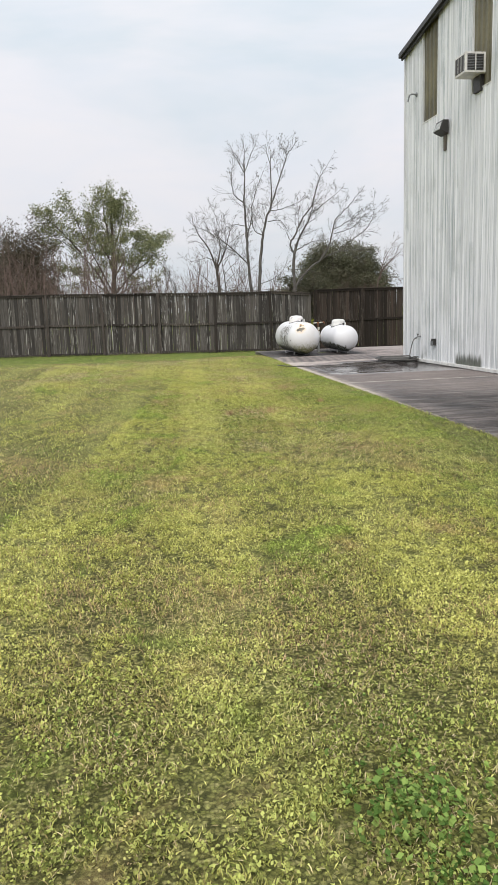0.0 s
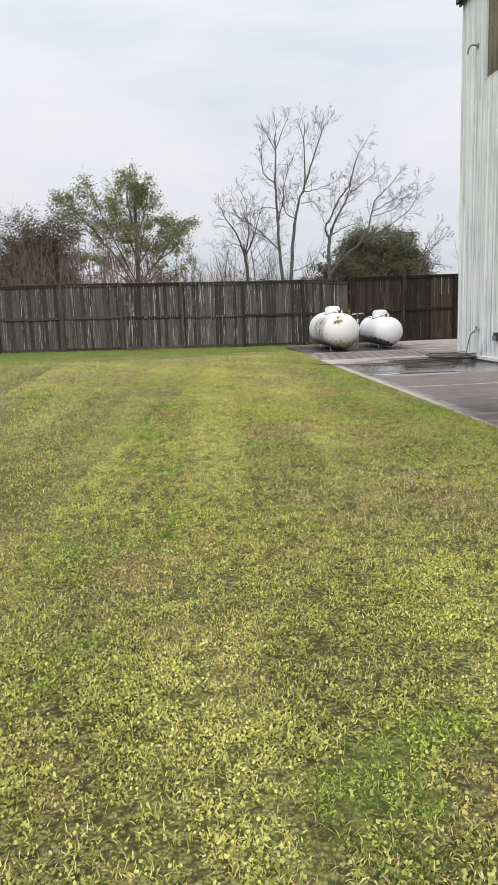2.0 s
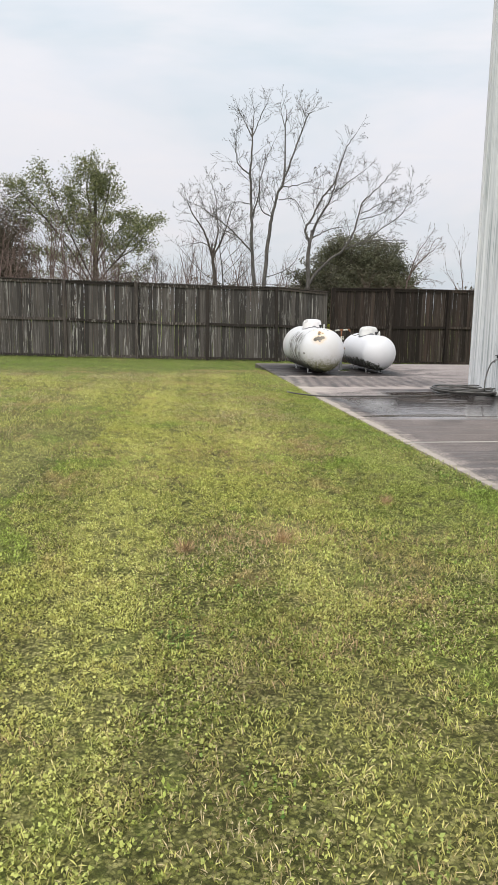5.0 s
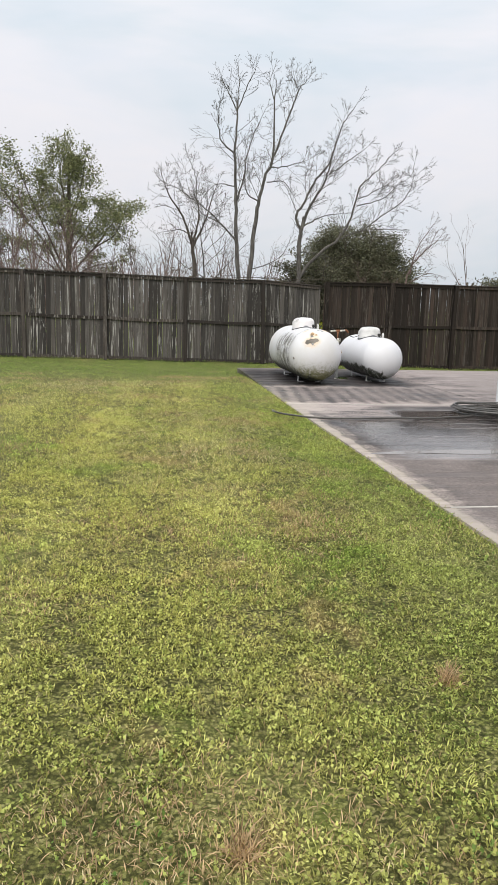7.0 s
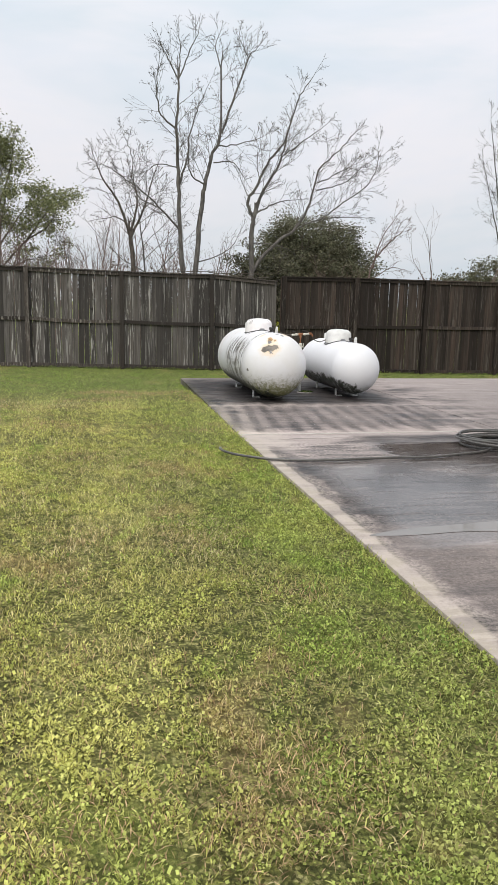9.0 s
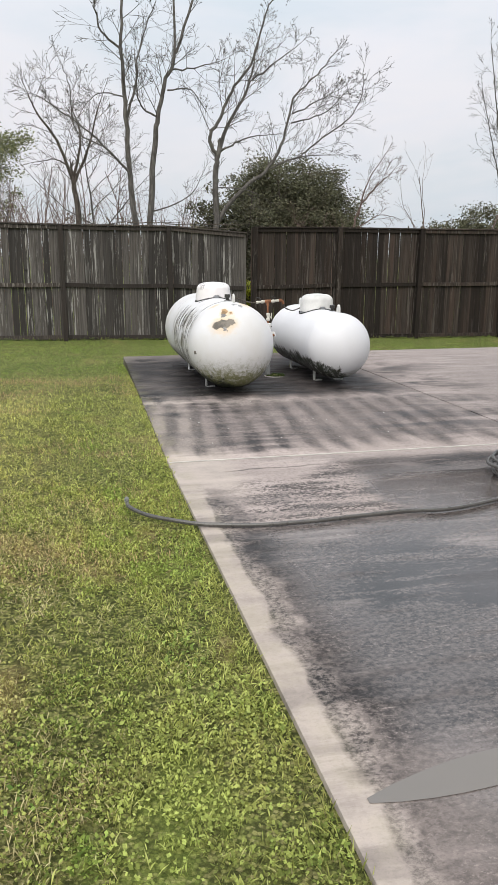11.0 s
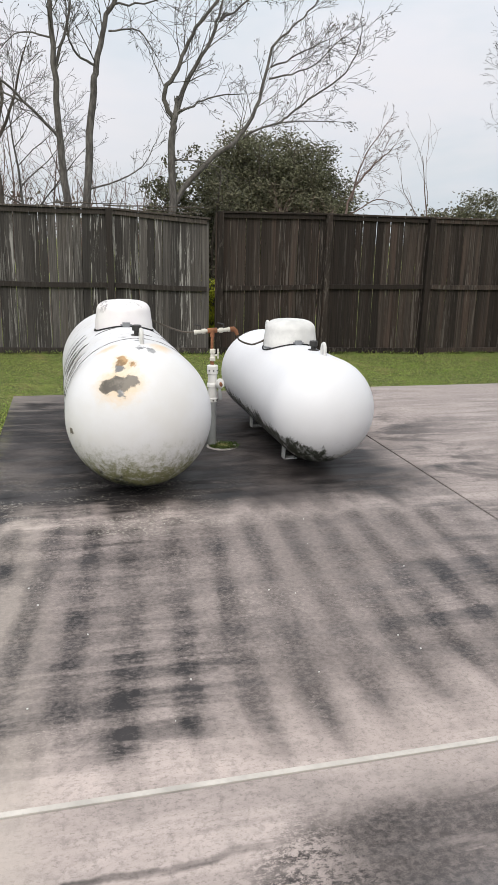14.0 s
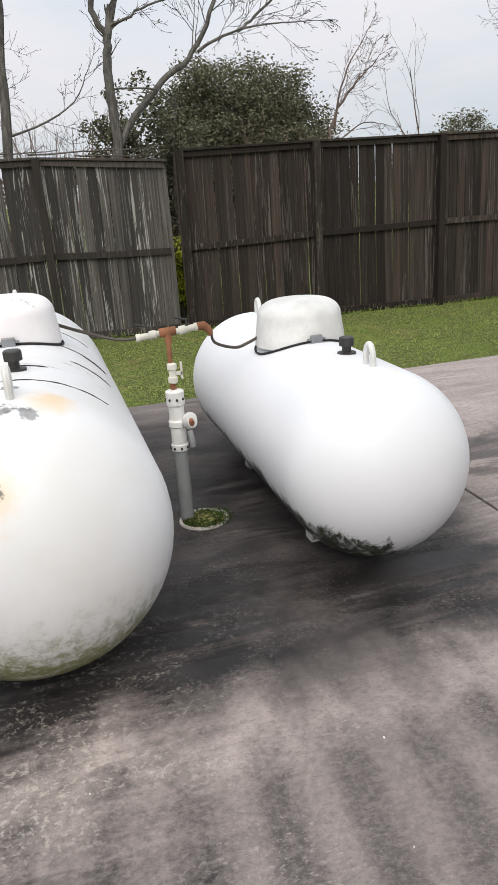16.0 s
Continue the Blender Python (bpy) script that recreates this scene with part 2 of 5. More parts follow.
    strip = n.math("MULTIPLY", n.math("MULTIPLY", n.ramp(x, 0.02, 0.05), n.ramp(x, 0.17, 0.13)), n.ramp(y, 16.05, 15.95))
    film = n.math("MULTIPLY", below, n.math("SUBTRACT", 1.0, n.math("MULTIPLY", edge, n.ramp(n.noise(p, 5.0, 4), 0.35, 0.55, 0.72, 0.97))))
    film = n.math("MULTIPLY", film, n.math("SUBTRACT", 1.0, n.math("MULTIPLY", clean_mid, n.ramp(crisp, 0.47, 0.52, 0.0, 0.97))))
    film = n.math("MULTIPLY", film, n.ramp(n.math("ADD", streak, n.math("MULTIPLY", n.noise(p, 1.3, 3), 0.35)), 0.92, 0.66, 0.45, 1.0))
    film = n.math("MAXIMUM", film, n.math("MULTIPLY", strip, n.ramp(speck, 0.40, 0.60, 0.85, 0.45)))
    film = n.math("MULTIPLY", film, n.math("SUBTRACT", 1.0, n.math("MULTIPLY", n.math("MULTIPLY", n.ramp(y, 8.5, 10.0), n.ramp(y, 13.5, 13.2)), 0.28)))
    scour = n.math("MULTIPLY", n.ramp(n.noise(across, 9.0, 6, 0.8, 0.2), 0.60, 0.68), n.ramp(n.noise(across, 1.1, 2), 0.5, 0.62))
    film = n.math("MULTIPLY", film, n.math("SUBTRACT", 1.0, n.math("MULTIPLY", scour, 0.75)))
    dirt = n.math("MAXIMUM", n.math("MULTIPLY", film, n.ramp(hard_x, 0.9, 1.7, 0.97, 0.88)), n.math("MULTIPLY", dark_back, 0.95))
    worn = n.noise(n.stretch(p, 1.0, 1.6, 1), 45.0, 5, 0.8)
    chip = n.math("MULTIPLY", n.ramp(worn, 0.54, 0.62), n.ramp(n.noise(p, 1.7, 4, 0.6), 0.42, 0.62))
    dirt = n.math("MULTIPLY", dirt, n.math("SUBTRACT", 1.0, n.math("MULTIPLY", chip, 0.55)))
    dirt = n.math("MULTIPLY", dirt, n.ramp(speck, 0.38, 0.64, 1.0, 0.72))
    dirt = n.math("MAXIMUM", dirt, n.math("MULTIPLY", n.math("MULTIPLY", tanks, n.math("MULTIPLY", far_fade, side_fade)), n.math("MULTIPLY", n.ramp(n.noise(p, 3.0, 6, 0.7), 0.35, 0.65, 0.99, 0.84), n.math("SUBTRACT", 1.0, n.math("MULTIPLY", n.ramp(n.noise(p, 62.0, 5, 0.8), 0.53, 0.60, 0, 0.5), n.ramp(n.noise(p, 2.6, 4, 0.65, 0.3), 0.46, 0.60))))))
    haze = n.math("MULTIPLY", n.ramp(big, 0.35, 0.7), 0.42)
    dirt = n.math("MINIMUM", n.math("ADD", dirt, n.math("MULTIPLY", haze, n.ramp(streak, 0.4, 0.6))), 1.0)
    # a tide line just this side of the joint
    tide_at = n.math("ABSOLUTE", n.math("SUBTRACT", hard_y, n.math("MULTIPLY_ADD", n.noise(n.stretch(p, 3.0, 0, 0), 1.0, 5), 0.14, n.math("MULTIPLY_ADD", hard_x, 0.07, 16.46))))
    tide = n.math("MULTIPLY", n.math("MULTIPLY", n.ramp(tide_at, 0.022, 0.006), n.ramp(n.noise(across, 2.0, 4), 0.35, 0.6, 0.15, 0.85)), n.ramp(hard_x, 0.2, 0.45))
    dirt = n.math("MAXIMUM", dirt, tide)
    dirt = n.math("MAXIMUM", dirt, n.math("MULTIPLY", n.math("MULTIPLY", n.ramp(y, 9.2, 8.2), n.ramp(x, 0.16, 0.30)), n.ramp(n.noise(across, 1.4, 6, 0.7, 0.4), 0.36, 0.62, 0.97, 0.72)))
    cement = n.mix(n.ramp(big, 0.3, 0.7), (0.40, 0.336, 0.310), (0.54, 0.458, 0.426))
    cement = n.mix(n.ramp(n.noise(p, 28.0, 6, 0.8), 0.46, 0.66, 0, 0.55), cement, (0.24, 0.21, 0.19))
    cement = n.mix(n.ramp(n.noise(n.stretch(p, 0.8, 1.3, 1), 65.0, 5, 0.8), 0.53, 0.61, 0, 0.5), cement, (0.20, 0.172, 0.155))
    cement = n.mix(n.math("MULTIPLY", edge, 0.6), cement, (0.56, 0.49, 0.43))
    cement = n.mix(n.ramp(n.noise(p, 4.5, 5, 0.65), 0.5, 0.75, 0, 0.4), cement, (0.26, 0.23, 0.21))
    black = n.mix(n.ramp(n.noise(p, 2.2, 4), 0.35, 0.7), (0.017, 0.0150, 0.0152), (0.050, 0.0435, 0.043))
    col = n.mix(dirt, cement, black)
    lichen = n.math("MULTIPLY", n.ramp(n.noise(p, 38.0, 7, 0.82), 0.52, 0.58), n.ramp(n.noise(n.stretch(p, 0.8, 1.6, 1), 1.9, 5, 0.7), 0.44, 0.60))
    lichen = n.math("MULTIPLY", lichen, n.math("MULTIPLY", n.math("MULTIPLY", n.ramp(y, 18.75, 19.1), n.ramp(y, 20.3, 19.7)), n.ramp(hard_x, 2.1, 1.1, 0.12, 1.0)))
    col = n.mix(n.math("MULTIPLY", lichen, 0.6), col, (0.50, 0.46, 0.40))
    moss = n.math("MULTIPLY", n.ramp(hard_x, 0.10, 0.0), n.ramp(n.noise(p, 5.0, 4), 0.4, 0.6))
    col = n.mix(n.math("MULTIPLY", moss, 0.2), col, (0.22, 0.21, 0.10))
    rough = n.ramp(n.math("MULTIPLY", dirt, n.ramp(streak, 0.35, 0.6)), 0.2, 1.0, 0.75, 0.42)
    wet = n.math("MULTIPLY", n.math("MULTIPLY", n.ramp(y, 12.75, 12.95), n.ramp(y, 16.5, 16.1)), n.ramp(x, 0.10, 0.45))
    wet = n.math("MULTIPLY", wet, n.math("MULTIPLY_ADD", clean_mid, -0.9, 1.0))
    wet = n.math("MULTIPLY", wet, n.ramp(n.noise(across, 2.0, 4, 0.6), 0.34, 0.50, 0.6, 1.0))
    rough = n.math("SUBTRACT", rough, n.math("MULTIPLY", wet, n.math("SUBTRACT", rough, 0.09)))
    n.surface(col, rough, 0, n.math("MULTIPLY_ADD", speck, 0.5, fine), 0.22, 0.004, n.math("MULTIPLY_ADD", wet, 0.7, 0.3))
    return m


def fence_wood(name, dark, light, pale, red):
    """Old boards: grain that runs upright, pale flaking streaks, tones that differ from board to board."""
    m, n = material(name)
    r = n.chance()
    p = n.shift(n.place(), r, 37.0)
    grain = n.noise(n.stretch(p, 1.0, 1.0, 0.035), 60.0, 5, 0.65, 0.6)
    stain = n.noise(n.stretch(p, 1.0, 1.0, 0.22), 7.0, 4, 0.6, 0.4)
    knots = n.noise(n.stretch(p, 1.0, 1.0, 0.5), 9.0, 2, 0.5, 1.0)
    flake = n.noise(n.stretch(p, 1.0, 1.0, 0.10), 26.0, 4, 0.7, 0.8)
    col = n.mix(n.ramp(grain, 0.35, 0.7), dark, light)
    col = n.mix(n.math("MULTIPLY", n.ramp(stain, 0.42, 0.7), 0.5), col, red)
    col = n.mix(n.math("MULTIPLY", n.ramp(r, 0.0, 1.0), 0.75), col, tuple(c * 0.45 for c in dark))
    col = n.mix(n.math("MULTIPLY", n.ramp(flake, 0.55, 0.61), n.math("MULTIPLY", n.ramp(n.math("FRACT", n.math("MULTIPLY", r, 7.3)), 0.15, 0.9), 0.85)), col, pale)
    col = n.mix(n.ramp(knots, 0.72, 0.78, 0, 0.8), col, tuple(c * 0.25 for c in dark))
    n.surface(col, 0.88, 0, grain, 0.5, 0.004, 0.2)
    return m


def siding():
    """White-painted ribbed steel with grey run-down streaks."""
    m, n = material("white_siding")
    r = n.chance()
    p = n.shift(n.where(), r, 3.0)
    run = n.noise(n.stretch(p, 1.0, 6.0, 0.10), 2.2, 6, 0.68, 0.5)
    fine = n.noise(n.stretch(p, 1.0, 13.0, 0.13), 2.0, 6, 0.75, 0.3)
    blot = n.noise(p, 1.1, 4)
    col = n.mix(n.ramp(run, 0.40, 0.66), (0.84, 0.85, 0.86), (0.56, 0.57, 0.585))
    col = n.mix(n.ramp(n.math("MULTIPLY_ADD", blot, 0.3, fine), 0.66, 0.80, 0, 0.8), col, (0.26, 0.31, 0.32))
    col = n.mix(n.ramp(blot, 0.5, 0.8, 0, 0.3), col, (0.60, 0.60, 0.58))
    height = n.split(n.where())[2]
    wall_y = n.split(n.where())[1]
    patch = n.math("MULTIPLY", n.math("MULTIPLY", n.ramp(wall_y, 12.2, 12.35), n.ramp(wall_y, 13.6, 13.45)), n.ramp(n.math("MULTIPLY_ADD", n.noise(n.stretch(p, 1, 9, 1), 1.4, 5, 0.7), 0.5, height), 0.62, 0.42))
    hem = n.math("MULTIPLY", n.ramp(n.math("MULTIPLY_ADD", n.noise(n.stretch(p, 1, 5, 1), 1.0, 3), 0.5, height), 0.72, 0.40), n.ramp(n.noise(n.stretch(p, 1.0, 1.0, 0.3), 1.1, 5, 0.7), 0.56, 0.66))
    col = n.mix(n.math("MULTIPLY", n.math("MAXIMUM", n.math("MULTIPLY", hem, 0.6), patch), 0.9), col, (0.06, 0.068, 0.045))
    n.surface(col, 0.5, 0, fine, 0.15, 0.004)
    return m


def tank_paint(name, scabs, algae, black, chalk, flaked):
    """Chalky white enamel: algae under the belly, rust scabs, flaked strips that run round the shell."""
    m, n = material(name)
    p = n.place()
    x, y, z = n.split(p)
    lean_z = n.math("MULTIPLY_ADD", x, 0.40, z)
    big = n.noise(p, 2.6, 4, 0.6)
    fine = n.noise(p, 30.0, 4, 0.7)
    col = n.mix(n.ramp(big, 0.35, 0.7), (0.74, 0.738, 0.757), chalk)
    under = n.ramp(n.math("MULTIPLY_ADD", n.noise(n.stretch(p, 1, 1, 0.45), 7.0, 5, 0.75), 0.42, z), 0.24 + algae, -0.06 + algae)
    col = n.mix(n.math("MULTIPLY", under, n.ramp(n.math("MULTIPLY_ADD", z, -0.7, n.noise(p, 22.0, 6, 0.82)), 0.54, 0.80, 0.12, 0.95)), col, (0.17, 0.175, 0.055))
    # mildew below, its upper edge in pointed tongues
    tongue = n.math("MULTIPLY_ADD", n.noise(n.stretch(p, 1.0, 1.0, 0.22), 12.0, 6, 0.74, 0.3), 0.36, lean_z)
    low = n.ramp(tongue, black + 0.07, black + 0.03)
    col = n.mix(n.math("MULTIPLY", low, n.ramp(n.noise(n.stretch(p, 1, 1, 0.5), 18.0, 6, 0.8), 0.36, 0.52, 0.35, 1.0)), col, (0.035, 0.04, 0.025))
    speckle = n.math("MULTIPLY", n.ramp(n.noise(p, 46.0, 5, 0.8), 0.60, 0.66), n.ramp(z, -0.10, -0.34))
    col = n.mix(n.math("MULTIPLY", speckle, 0.8), col, (0.05, 0.05, 0.03))
    if flaked:
        strip = n.ramp(n.noise(n.stretch(p, 0.9, 5.5, 1.1), 3.4, 6, 0.7, 0.2), 0.495, 0.52)
        zone = n.math("MULTIPLY", n.math("MULTIPLY", n.ramp(y, -1.12, -0.85), n.ramp(y, 0.5, 0.1)), n.math("MULTIPLY", n.ramp(x, -0.12, -0.26), n.ramp(z, 0.40, 0.26)))
        col = n.mix(n.math("MULTIPLY", strip, zone), col, n.mix(n.ramp(fine, 0.4, 0.6), (0.05, 0.046, 0.036), (0.14, 0.12, 0.09)))
        bare_top = n.math("MULTIPLY", n.ramp(n.noise(n.stretch(p, 0.8, 3.2, 1.0), 4.6, 6, 0.75, 0.3), 0.60, 0.63), n.math("MULTIPLY", n.ramp(z, 0.28, 0.36), n.ramp(y, -0.95, -0.85)))
        col = n.mix(n.math("MULTIPLY", bare_top, 0.7), col, (0.30, 0.27, 0.28))
    spots = []
    for (cx, cy, cz), radius, tone, halo in scabs:
        near = n.add("VectorMath", operation="DISTANCE")
        n.put(near.inputs[0], p)
        near.inputs[1].default_value = (cx, cy, cz)
        d = n.math("MULTIPLY_ADD", n.noise(n.stretch(p, 1.0, 1.0, 1.3), 10.0, 6, 0.72, 0.3), 0.15, near.outputs["Value"])
        if halo:
            col = n.mix(n.ramp(d, radius * 2.2 + 0.12, radius * 0.8 + 0.06, 0, halo), col, (0.72, 0.50, 0.25))
        if tone:
            spots.append((d, radius, tone))
    for d, radius, tone in spots:
        worn = n.mix(n.ramp(n.noise(p, 9.0, 5, 0.7), 0.42, 0.6), tone, tuple(c * 1.9 for c in tone))
        col = n.mix(n.ramp(d, radius + 0.087, radius + 0.074), col, worn)
    n.surface(col, n.ramp(fine, 0.3, 0.8, 0.38, 0.6), 0, fine, 0.08, 0.003)
    return m


def bark(name, a, b):
    m, n = material(name)
    p = n.where()
    grain = n.noise(n.stretch(p, 1, 1, 0.3), 22.0, 4, 0.65)
    col = n.mix(n.ramp(grain, 0.35, 0.7), a, b)
    col = n.mix(n.ramp(n.noise(p, 3.0, 3), 0.5, 0.75, 0, 0.5), col, tuple(c * 1.35 for c in b))
    n.surface(col, 0.9, 0, grain, 0.6, 0.01, 0.2)
    return m


SOIL = lawn_soil()
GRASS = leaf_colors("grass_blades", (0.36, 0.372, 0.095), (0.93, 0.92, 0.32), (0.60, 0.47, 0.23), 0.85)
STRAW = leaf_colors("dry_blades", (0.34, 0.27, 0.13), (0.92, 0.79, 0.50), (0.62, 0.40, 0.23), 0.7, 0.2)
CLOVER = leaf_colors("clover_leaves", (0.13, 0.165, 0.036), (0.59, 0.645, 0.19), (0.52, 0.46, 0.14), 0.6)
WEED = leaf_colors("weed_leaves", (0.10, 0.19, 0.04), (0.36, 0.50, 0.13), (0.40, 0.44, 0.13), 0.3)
DEAD = leaf_colors("dead_patch_blades", (0.20, 0.13, 0.065), (0.86, 0.63, 0.37), (0.50, 0.33, 0.19), 0.5, 0.15, 0.55, 11.0, False)
PIT_GRASS = leaf_colors("pit_grass", (0.02, 0.04, 0.012), (0.085, 0.15, 0.03), (0.07, 0.09, 0.025), 0.3, 0.2, 0.55, 11.0, False)
CONCRETE = concrete()
GREY_WOOD = fence_wood("weathered_grey_wood", (0.052, 0.047, 0.044), (0.160, 0.147, 0.136), (0.44, 0.425, 0.40), (0.100, 0.085, 0.072))
RAIL_WOOD = fence_wood("rail_wood", (0.045, 0.038, 0.034), (0.11, 0.095, 0.085), (0.28, 0.26, 0.23), (0.085, 0.066, 0.055))
BROWN_WOOD = fence_wood("stained_brown_wood", (0.026, 0.021, 0.018), (0.075, 0.060, 0.050), (0.115, 0.10, 0.088), (0.085, 0.055, 0.043))
SIDING = siding()
FASCIA = plain("dark_fascia", (0.045, 0.043, 0.042), 0.5)
OLIVE = plain("olive_fibreglass", (0.165, 0.148, 0.082), 0.45, vary=0.45, scale=5)
GREY_METAL = plain("grey_metal", (0.30, 0.31, 0.32), 0.45, 0.6)
DARK_METAL = plain("dark_metal", (0.055, 0.052, 0.05), 0.5, 0.4)
WHITE_PAINT = plain("white_paint", (0.78, 0.77, 0.74), 0.5)
CREAM_PAINT = plain("cream_paint", (0.72, 0.69, 0.60), 0.5, vary=0.3)
RUST = plain("rusty_pipe", (0.36, 0.155, 0.075), 0.85, 0.2, 0.5, 30)
PVC_GREY = plain("grey_conduit", (0.33, 0.34, 0.34), 0.55)
COPPER = plain("dark_tubing", (0.09, 0.075, 0.06), 0.5, 0.5)
HOSE = plain("grey_hose", (0.105, 0.10, 0.093), 0.3, vary=0.35)
GAP = plain("dark_gap", (0.02, 0.02, 0.02), 0.9)
BARK_PALE = bark("pale_grey_bark", (0.070, 0.064, 0.059), (0.155, 0.144, 0.130))
BARK_DARK = bark("dark_bark", (0.06, 0.05, 0.042), (0.14, 0.12, 0.10))
TWIG = bark("brown_twigs", (0.11, 0.075, 0.062), (0.22, 0.165, 0.145))
LEAF_FRESH = leaf_colors("fresh_tree_leaves", (0.11, 0.125, 0.062), (0.36, 0.38, 0.18), (0.22, 0.20, 0.10), 0.4, 0.35, 1.2, 3.0, False)
LEAF_DARK = leaf_colors("evergreen_leaves", (0.062, 0.066, 0.042), (0.21, 0.21, 0.13), (0.17, 0.14, 0.10), 0.7, 0.2, 0.9, 3.0, False)
# brighter lime than the other leaves: sunlight on them put into the colour
LEAF_LIT_LIME = leaf_colors("lit_lime_leaves", (0.30, 0.34, 0.04), (0.72, 0.74, 0.10), (0.5, 0.5, 0.1), 0.3, 0.4, 1.2, 3.0, False)
LEAF_DRY = leaf_colors("withered_leaves", (0.085, 0.074, 0.055), (0.19, 0.165, 0.125), (0.17, 0.13, 0.09), 0.4, 0.2, 1.2, 3.0, False)
DARK_SCAB, GREY_SCAB, BROWN_SCAB = (0.095, 0.082, 0.066), (0.17, 0.17, 0.17), (0.24, 0.15, 0.07)
TANK_A = tank_paint("old_tank_enamel", [
    ((-0.145, -1.45, 0.27), 0.060, DARK_SCAB, 0.55), ((-0.225, -1.425, 0.245), 0.044, DARK_SCAB, 0.45), ((-0.095, -1.45, 0.295), 0.046, DARK_SCAB, 0.4), ((-0.145, -1.475, 0.22), 0.026, GREY_SCAB, 0.3),
    ((-0.140, -1.38, 0.355), 0.024, GREY_SCAB, 0.35), ((-0.120, -1.335, 0.40), 0.026, BROWN_SCAB, 0.6), ((-0.060, -1.37, 0.385), 0.012, BROWN_SCAB, 0.5), ((-0.185, -1.10, 0.448), 0.030, None, 0.7), ((0.14, -1.165, 0.462), 0.034, None, 0.7),
    ((0.005, -1.24, 0.460), 0.020, GREY_SCAB, 0), ((0.060, -1.26, 0.445), 0.022, GREY_SCAB, 0), ((0.020, -1.02, 0.480), 0.018, GREY_SCAB, 0), ((-0.06, -0.80, 0.480), 0.016, GREY_SCAB, 0), ((-0.43, -1.27, -0.06), 0.022, DARK_SCAB, 0)], -0.05, -0.31, (0.70, 0.688, 0.678), True)
TANK_B = tank_paint("newer_tank_enamel", [((0.06, -0.92, 0.37), 0.012, None, 0.25)], -0.24, -0.165, (0.765, 0.765, 0.785), False)

# ---- building blocks ----
class Shape:
    """Collects corners and faces of one mesh."""

    def __init__(self):
        self.v, self.f = [], []

    def box(self, x0, x1, y0, y1, z0, z1, m=None):
        b = len(self.v)
        for x, y, z in ((x0, y0, z0), (x1, y0, z0), (x1, y1, z0), (x0, y1, z0), (x0, y0, z1), (x1, y0, z1), (x1, y1, z1), (x0, y1, z1)):
            self.v.append(tuple(m @ Vector((x, y, z))) if m else (x, y, z))
        for q in ((3, 2, 1, 0), (4, 5, 6, 7), (0, 1, 5, 4), (1, 2, 6, 5), (2, 3, 7, 6), (3, 0, 4, 7)):
            self.f.append(tuple(b + i for i in q))
        return self

    def tube(self, points, radii, sides=8, closed_ends=True):
        pts = [Vector(p) for p in points]
        if not hasattr(radii, "__len__"):
            radii = [radii] * len(pts)
        b = len(self.v)
        ref = None
        for i, p in enumerate(pts):
            d = (pts[min(i + 1, len(pts) - 1)] - pts[max(i - 1, 0)]).normalized()
            if ref is None:
                ref = d.orthogonal().normalized()
            ref = (ref - d * ref.dot(d))
            ref = ref.normalized() if ref.length > 1e-6 else d.orthogonal().normalized()
            o = d.cross(ref)
            for k in range(sides):
                a = 2 * math.pi * k / sides
                self.v.append(tuple(p + (ref * math.cos(a) + o * math.sin(a)) * radii[i]))
        for i in range(len(pts) - 1):
            for k in range(sides):
                k2 = (k + 1) % sides
                self.f.append((b + i * sides + k, b + i * sides + k2, b + (i + 1) * sides + k2, b + (i + 1) * sides + k))
        if closed_ends:
            self.f.append(tuple(b + k for k in reversed(range(sides))))
            self.f.append(tuple(b + (len(pts) - 1) * sides + k for k in range(sides)))
        return self

    def spin(self, profile, sides=32, m=None):
        """Turn a profile of (radius, height) round the z axis."""
        m = m or Matrix()
        b = len(self.v)
        n = len(profile)
        for r, h in profile:
            for k in range(sides):
                a = 2 * math.pi * k / sides
                self.v.append(tuple(m @ Vector((r * math.cos(a), r * math.sin(a), h))))
        for i in range(n - 1):
            for k in range(sides):
                k2 = (k + 1) % sides
                self.f.append((b + i * sides + k, b + i * sides + k2, b + (i + 1) * sides + k2, b + (i + 1) * sides + k))
        self.f.append(tuple(b + k for k in reversed(range(sides))))
        self.f.append(tuple(b + (n - 1) * sides + k for k in range(sides)))
        return self

    def mesh(self, name, mat, smooth=False, bevel=0.0):
        me = bpy.data.meshes.new(name)
        me.from_pydata(self.v, [], self.f)
        me.materials.append(mat)
        if bevel:
            bm = bmesh.new()
            bm.from_mesh(me)
            bmesh.ops.bevel(bm, geom=bm.edges[:], offset=bevel, segments=2, affect="EDGES", profile=0.6)
            bm.to_mesh(me)
            bm.free()
        if smooth:
            me.shade_smooth()
            me.set_sharp_from_angle(angle=radians(38))
        return me


def part(name, shape, mat, parent=None, label="", smooth=False, bevel=0.0, m=None):
    ob = new(name, shape.mesh(name, mat, smooth, bevel))
    if parent:
        ob.parent = parent
    if m:
        ob.matrix_basis = m
    if label:
        tagged(ob, label)
    return ob


def thing(name, label, category, m=None, group="", kind=""):
    ob = new(name)
    ob.empty_display_size = 0.1
    if m:
        ob.matrix_basis = m
    return tagged(ob, label, category, group, kind)


